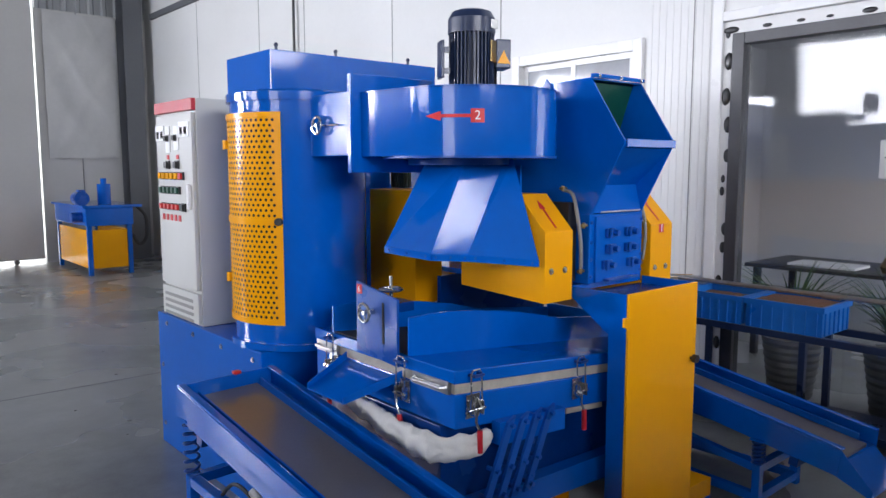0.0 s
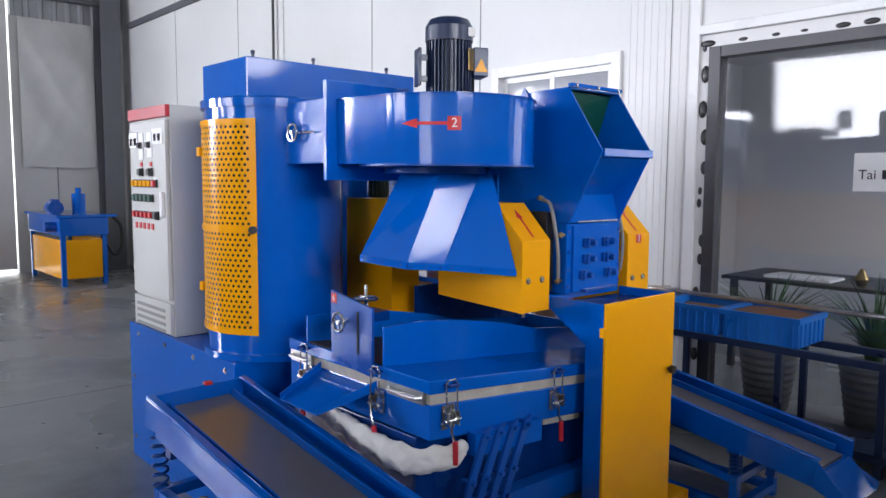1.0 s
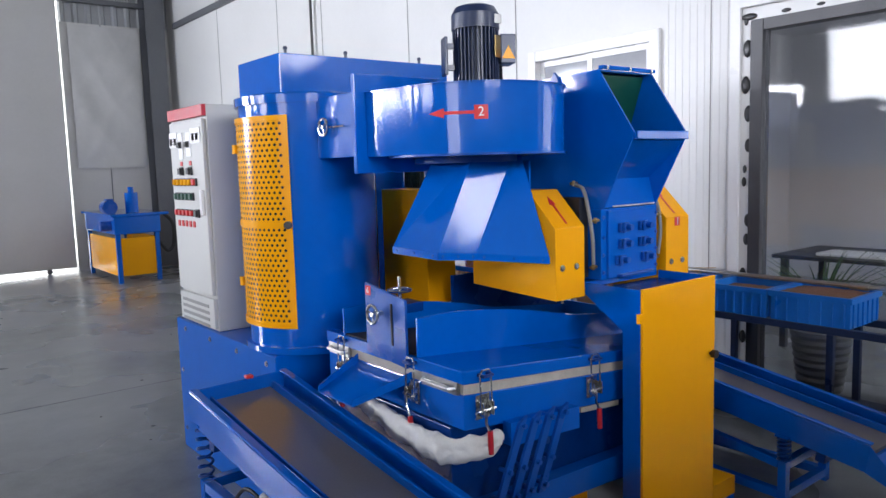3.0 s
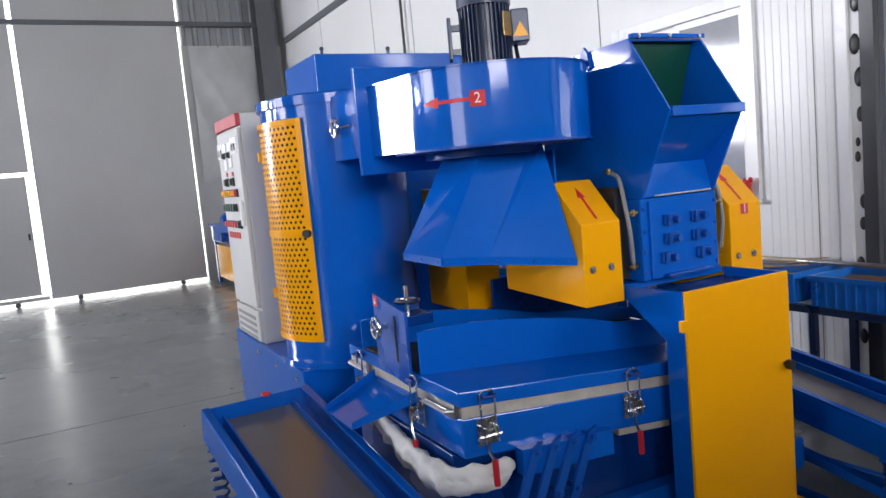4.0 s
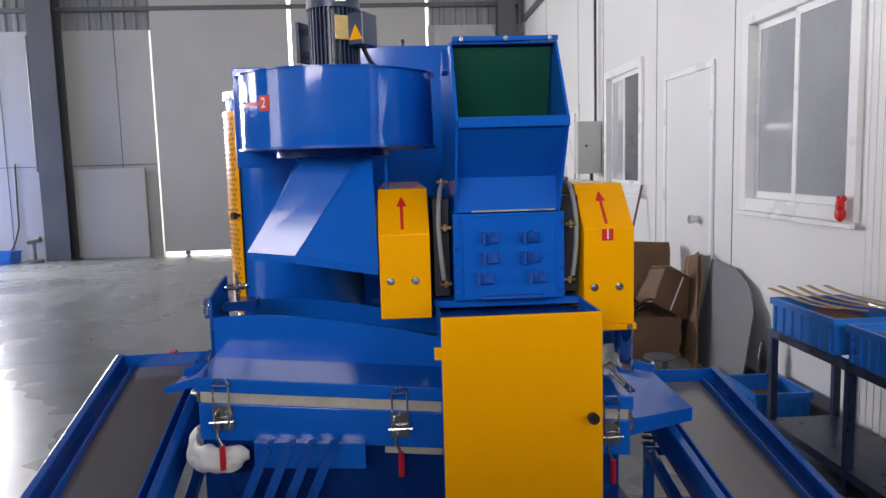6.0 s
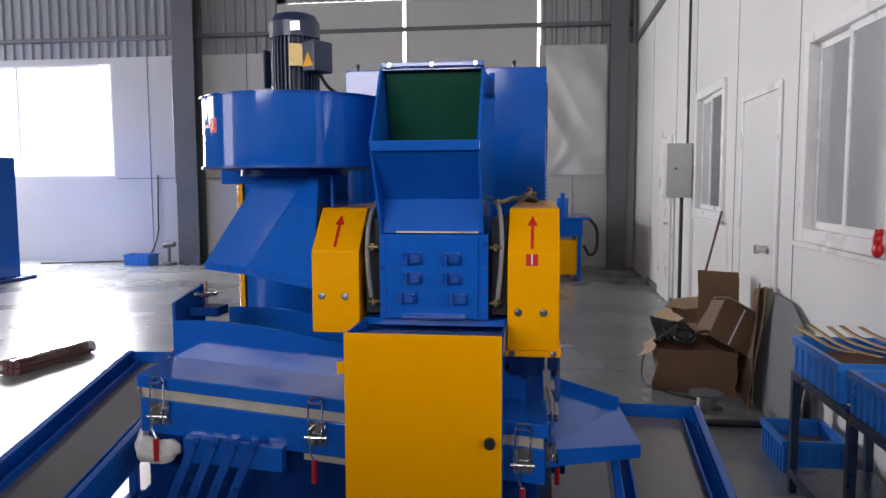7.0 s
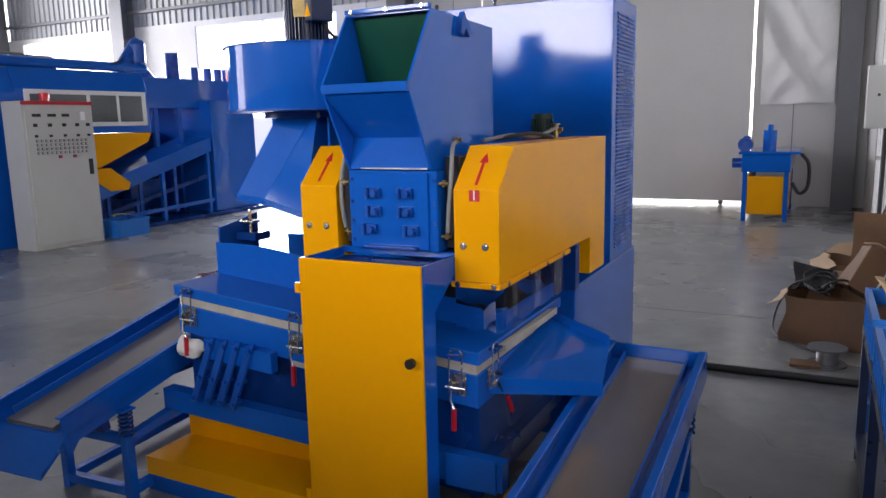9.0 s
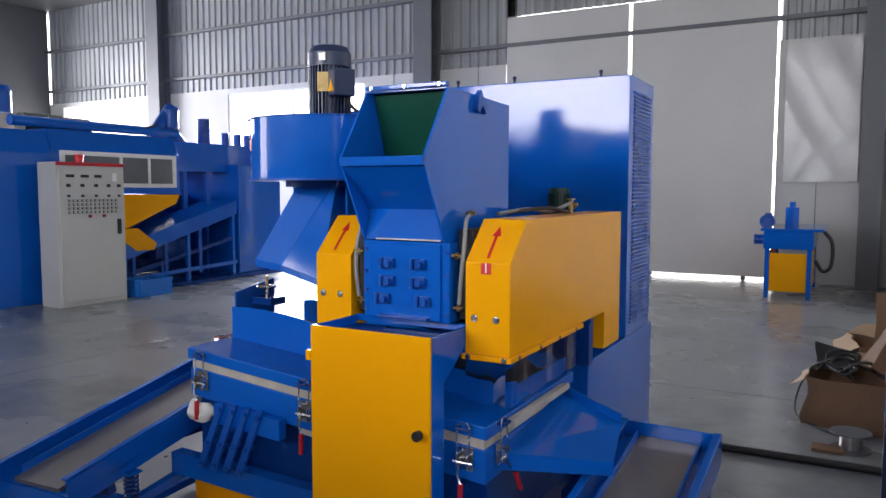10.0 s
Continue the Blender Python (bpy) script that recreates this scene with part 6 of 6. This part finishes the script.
add_cyl(bm, (0.68, 9.6, 1.28), (0.68, 9.6, 1.36), 0.04, seg=16)
part("motor", bm, BLUE, far)
bm = cyl((0.36, 9.5, 1.08), (0.36, 9.72, 1.08), 0.1, seg=24)
add_box(bm, 0.33, 0.42, 9.55, 9.68, 0.991, 1.2)
part("gear_unit", bm, BLUE_WORN, far)
part("side_pump", cyl((0.2, 9.5, 0.82), (0.34, 9.5, 0.82), 0.07, seg=20), BLUE_WORN, far)
part("hose", tube(smooth_path([(1.1, 9.5, 0.95), (1.2, 9.45, 0.8), (1.2, 9.45, 0.5), (1.1, 9.45, 0.4), (1.0, 9.45, 0.55)]), 0.025, 8), RUBBER, far)

# ---- long recycling line along the west side ----
line = thing("recycling_line", -8.6, 5.5, 0, "long blue recycling line with a glazed front and yellow chute", "machine")
prof = [(-10.0, 0.0), (-7.98, 0.0), (-7.98, 2.0), (-8.1, 2.3), (-10.0, 2.3)]
part("main_housing", prism(prof, "y", 1.2, 4.15, 0.01), BLUE, line)
part("upper_housing", prism([(-10.0, 1.45), (-8.0, 1.45), (-8.0, 2.06), (-8.12, 2.34), (-10.0, 2.34)], "y", 4.16, 6.3, 0.008), BLUE, line)
wn_ = part("window_frame", (lambda bm: ([add_box(bm, -8.0, -7.975, a, b, c, d, bevel=0.004) for a, b, c, d in ((4.27, 6.23, 1.55, 1.61), (4.27, 6.23, 1.99, 2.05), (4.27, 4.34, 1.61, 1.99), (6.16, 6.23, 1.61, 1.99), (5.2, 5.25, 1.61, 1.99), (5.7, 5.74, 1.61, 1.99))], bm)[-1])(bmesh.new()), TRIM, line, "white window frame")
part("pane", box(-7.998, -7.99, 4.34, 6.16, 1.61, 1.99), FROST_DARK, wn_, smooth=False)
part("chute", prism([(4.9, 1.44), (6.28, 1.44), (6.2, 1.3), (5.3, 0.95), (5.0, 0.95)], "x", -8.6, -7.97, 0.004), YELLOW, line, "yellow sheet-steel chute")
part("chute_mouth", prism([(5.2, 0.94), (5.45, 0.94), (5.78, 0.7), (5.74, 0.6), (5.42, 0.6), (5.2, 0.75)], "x", -8.3, -7.94), YELLOW, line)
part("incline", prism([(4.9, 0.38), (4.9, 0.62), (7.5, 1.34), (7.5, 1.1)], "x", -8.7, -7.95, 0.004), BLUE, line, "sloping blue conveyor box")
for x in (-8.65, -8.02):
    for y in (5.2, 6.4, 7.4):
        part("leg", box(x, x + 0.06, y, y + 0.06, 0, 0.4 + 0.27 * (y - 4.9), bevel=0.004), BLUE, line)
part("brace", prism([(5.2, 0.2), (5.2, 0.26), (7.45, 0.72), (7.45, 0.66)], "x", -8.02, -7.98), BLUE_SHADE, line)
part("end_tower", box(-9.9, -7.95, 7.55, 8.62, 0.06, 1.95, bevel=0.008), BLUE, line)
part("base_rail", box(-9.95, -7.8, 4.16, 8.8, 0.0, 0.06, bevel=0.006), BLUE_SHADE, line)
part("bridge", box(-9.8, -8.2, 6.31, 8.5, 1.82, 2.3, bevel=0.006), BLUE, line)
part("inner_dark", box(-9.9, -9.2, 4.2, 7.54, 0.1, 1.44), BLUE_SHADE, line)
for y in (6.6, 7.1):
    part("strut", box(-8.3, -8.24, y, y + 0.08, 1.2, 1.82, bevel=0.004), BLUE, line)
part("shaft", cyl((-8.15, 3.7, 2.42), (-8.15, 6.4, 2.42), 0.07, seg=20), BLUE, line, "long blue roller along the top")
for y, z, r in ((3.6, 2.5, 0.13), (6.3, 2.5, 0.12)):
    mo = part("motor", cyl((-8.15, y, z), (-8.15, y, z + 0.28), r, seg=24), BLUE_WORN, line)
    part("cap", cyl((-8.15, y, z + 0.28), (-8.15, y, z + 0.34), r * 1.08, r * 0.8, 24), BLUE_WORN, mo)
mo = part("drive_motor", cyl((-8.2, 6.05, 2.46), (-8.2, 6.3, 2.78), 0.09, seg=24), BLUE_WORN, line, "tilted blue drive motor")
part("gearbox", box(-8.3, -8.1, 6.0, 6.2, 2.34, 2.5, bevel=0.02), BLUE_WORN, mo)
part("cap", cyl((-8.2, 6.3, 2.78), (-8.2, 6.35, 2.845), 0.1, 0.08, 24), BLUE_WORN, mo)
part("cable", tube(smooth_path([(-8.2, 6.1, 2.6), (-8.1, 5.9, 2.5), (-8.1, 5.6, 2.42), (-8.12, 5.2, 2.36)]), 0.012, 6), RUBBER, mo)
for y in (5.35, 5.95, 6.65):
    part("cross_tube", box(-8.0, -7.965, y, y + 0.06, 0.16, 0.42 + 0.27 * (y - 4.9), bevel=0.004), BLUE_WORN, line)
part("lower_rail", prism([(4.95, 0.14), (4.95, 0.2), (7.5, 0.3), (7.5, 0.24)], "x", -7.99, -7.95), BLUE, line)
part("drive_box", box(-8.5, -8.1, 5.9, 6.5, 0.42, 0.72, bevel=0.02), BLUE_SHADE, line)
bm = cyl((-8.9, 4.3, 2.46), (-8.9, 4.9, 2.46), 0.15, seg=24)
part("motor", bm, MOTOR_GREEN, line)
bm = cyl((-8.9, 5.0, 2.46), (-8.9, 5.35, 2.46), 0.13, seg=24)
part("motor", bm, MOTOR, line)
for y in (7.7, 8.0, 8.25, 8.45):
    part("motor", cyl((-8.4, y, 2.3), (-8.4, y, 2.52), 0.07, seg=16), BLUE_WORN, line)
part("vent_motor", cyl((-8.6, 7.4, 2.3), (-8.6, 7.4, 2.75), 0.12, seg=20), BLUE_WORN, line)
part("dome", cyl((-9.0, 6.9, 2.3), (-9.0, 6.9, 2.55), 0.4, 0.2, 28), BLUE_WORN, line)

crate(-7.75, -7.3, 4.95, 5.5, 0.0, 0.24, 0.1, GRANULE, "blue plastic crate on the floor beside the cabinet")
crate(-7.45, -6.95, 10.75, 11.1, 0.0, 0.2, 0.1, GRANULE, "blue plastic crate on the floor by the far wall")
bm = cyl((-6.62, 10.9, 0), (-6.62, 10.9, 0.05), 0.14, seg=18)
add_cyl(bm, (-6.62, 10.9, 0.05), (-6.62, 10.9, 0.36), 0.03, seg=10)
add_cyl(bm, (-6.72, 10.9, 0.36), (-6.5, 10.9, 0.4), 0.05, seg=10)
single("standpipe", bm, STEELWORK, "small dark standpipe valve by the far wall", "valve")
bun = thing("steel_bundle", -3.8, 3.5, 0, "dark red steel bars wrapped in clear film on the floor", "bundle")
for i in range(3):
    for j in range(2):
        bm = box(-0.05 + 0.055 * i, 0.0 + 0.055 * i, -0.4, 0.4 - 0.05 * j, 0.001 + 0.055 * j, 0.053 + 0.055 * j, bevel=0.006)
        bmesh.ops.transform(bm, matrix=Matrix.Translation((-3.8, 3.5, 0)) @ Matrix.Rotation(radians(-8), 4, "Z"), verts=bm.verts)
        part("bar", bm, BUNDLE, bun)
bm = bmesh.new()
loops = []
for i in range(25):
    y = -0.43 + 0.86 * i / 24
    ring = []
    for k in range(20):
        a = 2 * math.pi * k / 20
        q = Vector((0.03 + 0.105 * math.copysign(abs(math.cos(a)) ** 0.6, math.cos(a)), y, 0.062 + 0.06 * math.copysign(abs(math.sin(a)) ** 0.6, math.sin(a))))
        q += Vector((1, 0, 1)) * 0.012 * noise.noise(q * 22)
        q.z = max(q.z, 0.001)
        ring.append(bm.verts.new(q))
    loops.append(ring)
for p, q in zip(loops, loops[1:]):
    for k in range(20):
        bm.faces.new((p[k], p[(k + 1) % 20], q[(k + 1) % 20], q[k]))
bmesh.ops.transform(bm, matrix=Matrix.Translation((-3.8, 3.5, 0)) @ Matrix.Rotation(radians(-8), 4, "Z"), verts=bm.verts)
wrapping = part("wrapping", bm, FILM, bun, "clear crumpled plastic wrapping")
wrapping.visible_shadow = False

# dark specks and crumbs lying about on the floor
rnd = random.Random(21)
bm = bmesh.new()
for _ in range(70):
    x, y, r_ = rnd.uniform(-5.5, 1.7), rnd.uniform(-1.4, 7.0), rnd.uniform(0.004, 0.016)
    if -1.7 < x < 1.05 and -0.6 < y < 2.5:
        continue
    n_ = rnd.randint(5, 7)
    a0 = rnd.uniform(0, 6.28)
    add_prism(bm, [(x + r_ * rnd.uniform(0.5, 1.2) * math.cos(a0 + 6.283 * k / n_), y + r_ * rnd.uniform(0.5, 1.2) * math.sin(a0 + 6.283 * k / n_)) for k in range(n_)], "z", 0.0003, 0.003)
single("floor_crumbs", bm, BLACK, "small dark crumbs scattered on the concrete", "debris", kind="stuff", smooth=False)

# floor joints and worn marks
for x0, x1, y0, y1 in ((-18.9, 1.9, 3.82, 3.828), (-18.9, 1.9, 8.9, 8.908), (-4.604, -4.596, -8.9, 11.3)):
    structure("floor_joint", box(x0, x1, y0, y1, 0.0004, 0.0014), STEELWORK, "thin dark joint in the concrete floor", "joint")
for x0, y0, le in ((-1.63, 0.685, 0.22), (-1.645, 0.316, 0.28)):
    bm = box(-le / 2, le / 2, -0.016, 0.016, 0.0006, 0.0014)
    bmesh.ops.transform(bm, matrix=Matrix.Translation((x0, y0, 0)) @ Matrix.Rotation(radians(2), 4, "Z"), verts=bm.verts)
    structure("floor_mark", bm, LINE, "worn orange paint stripe on the floor", "floor mark")
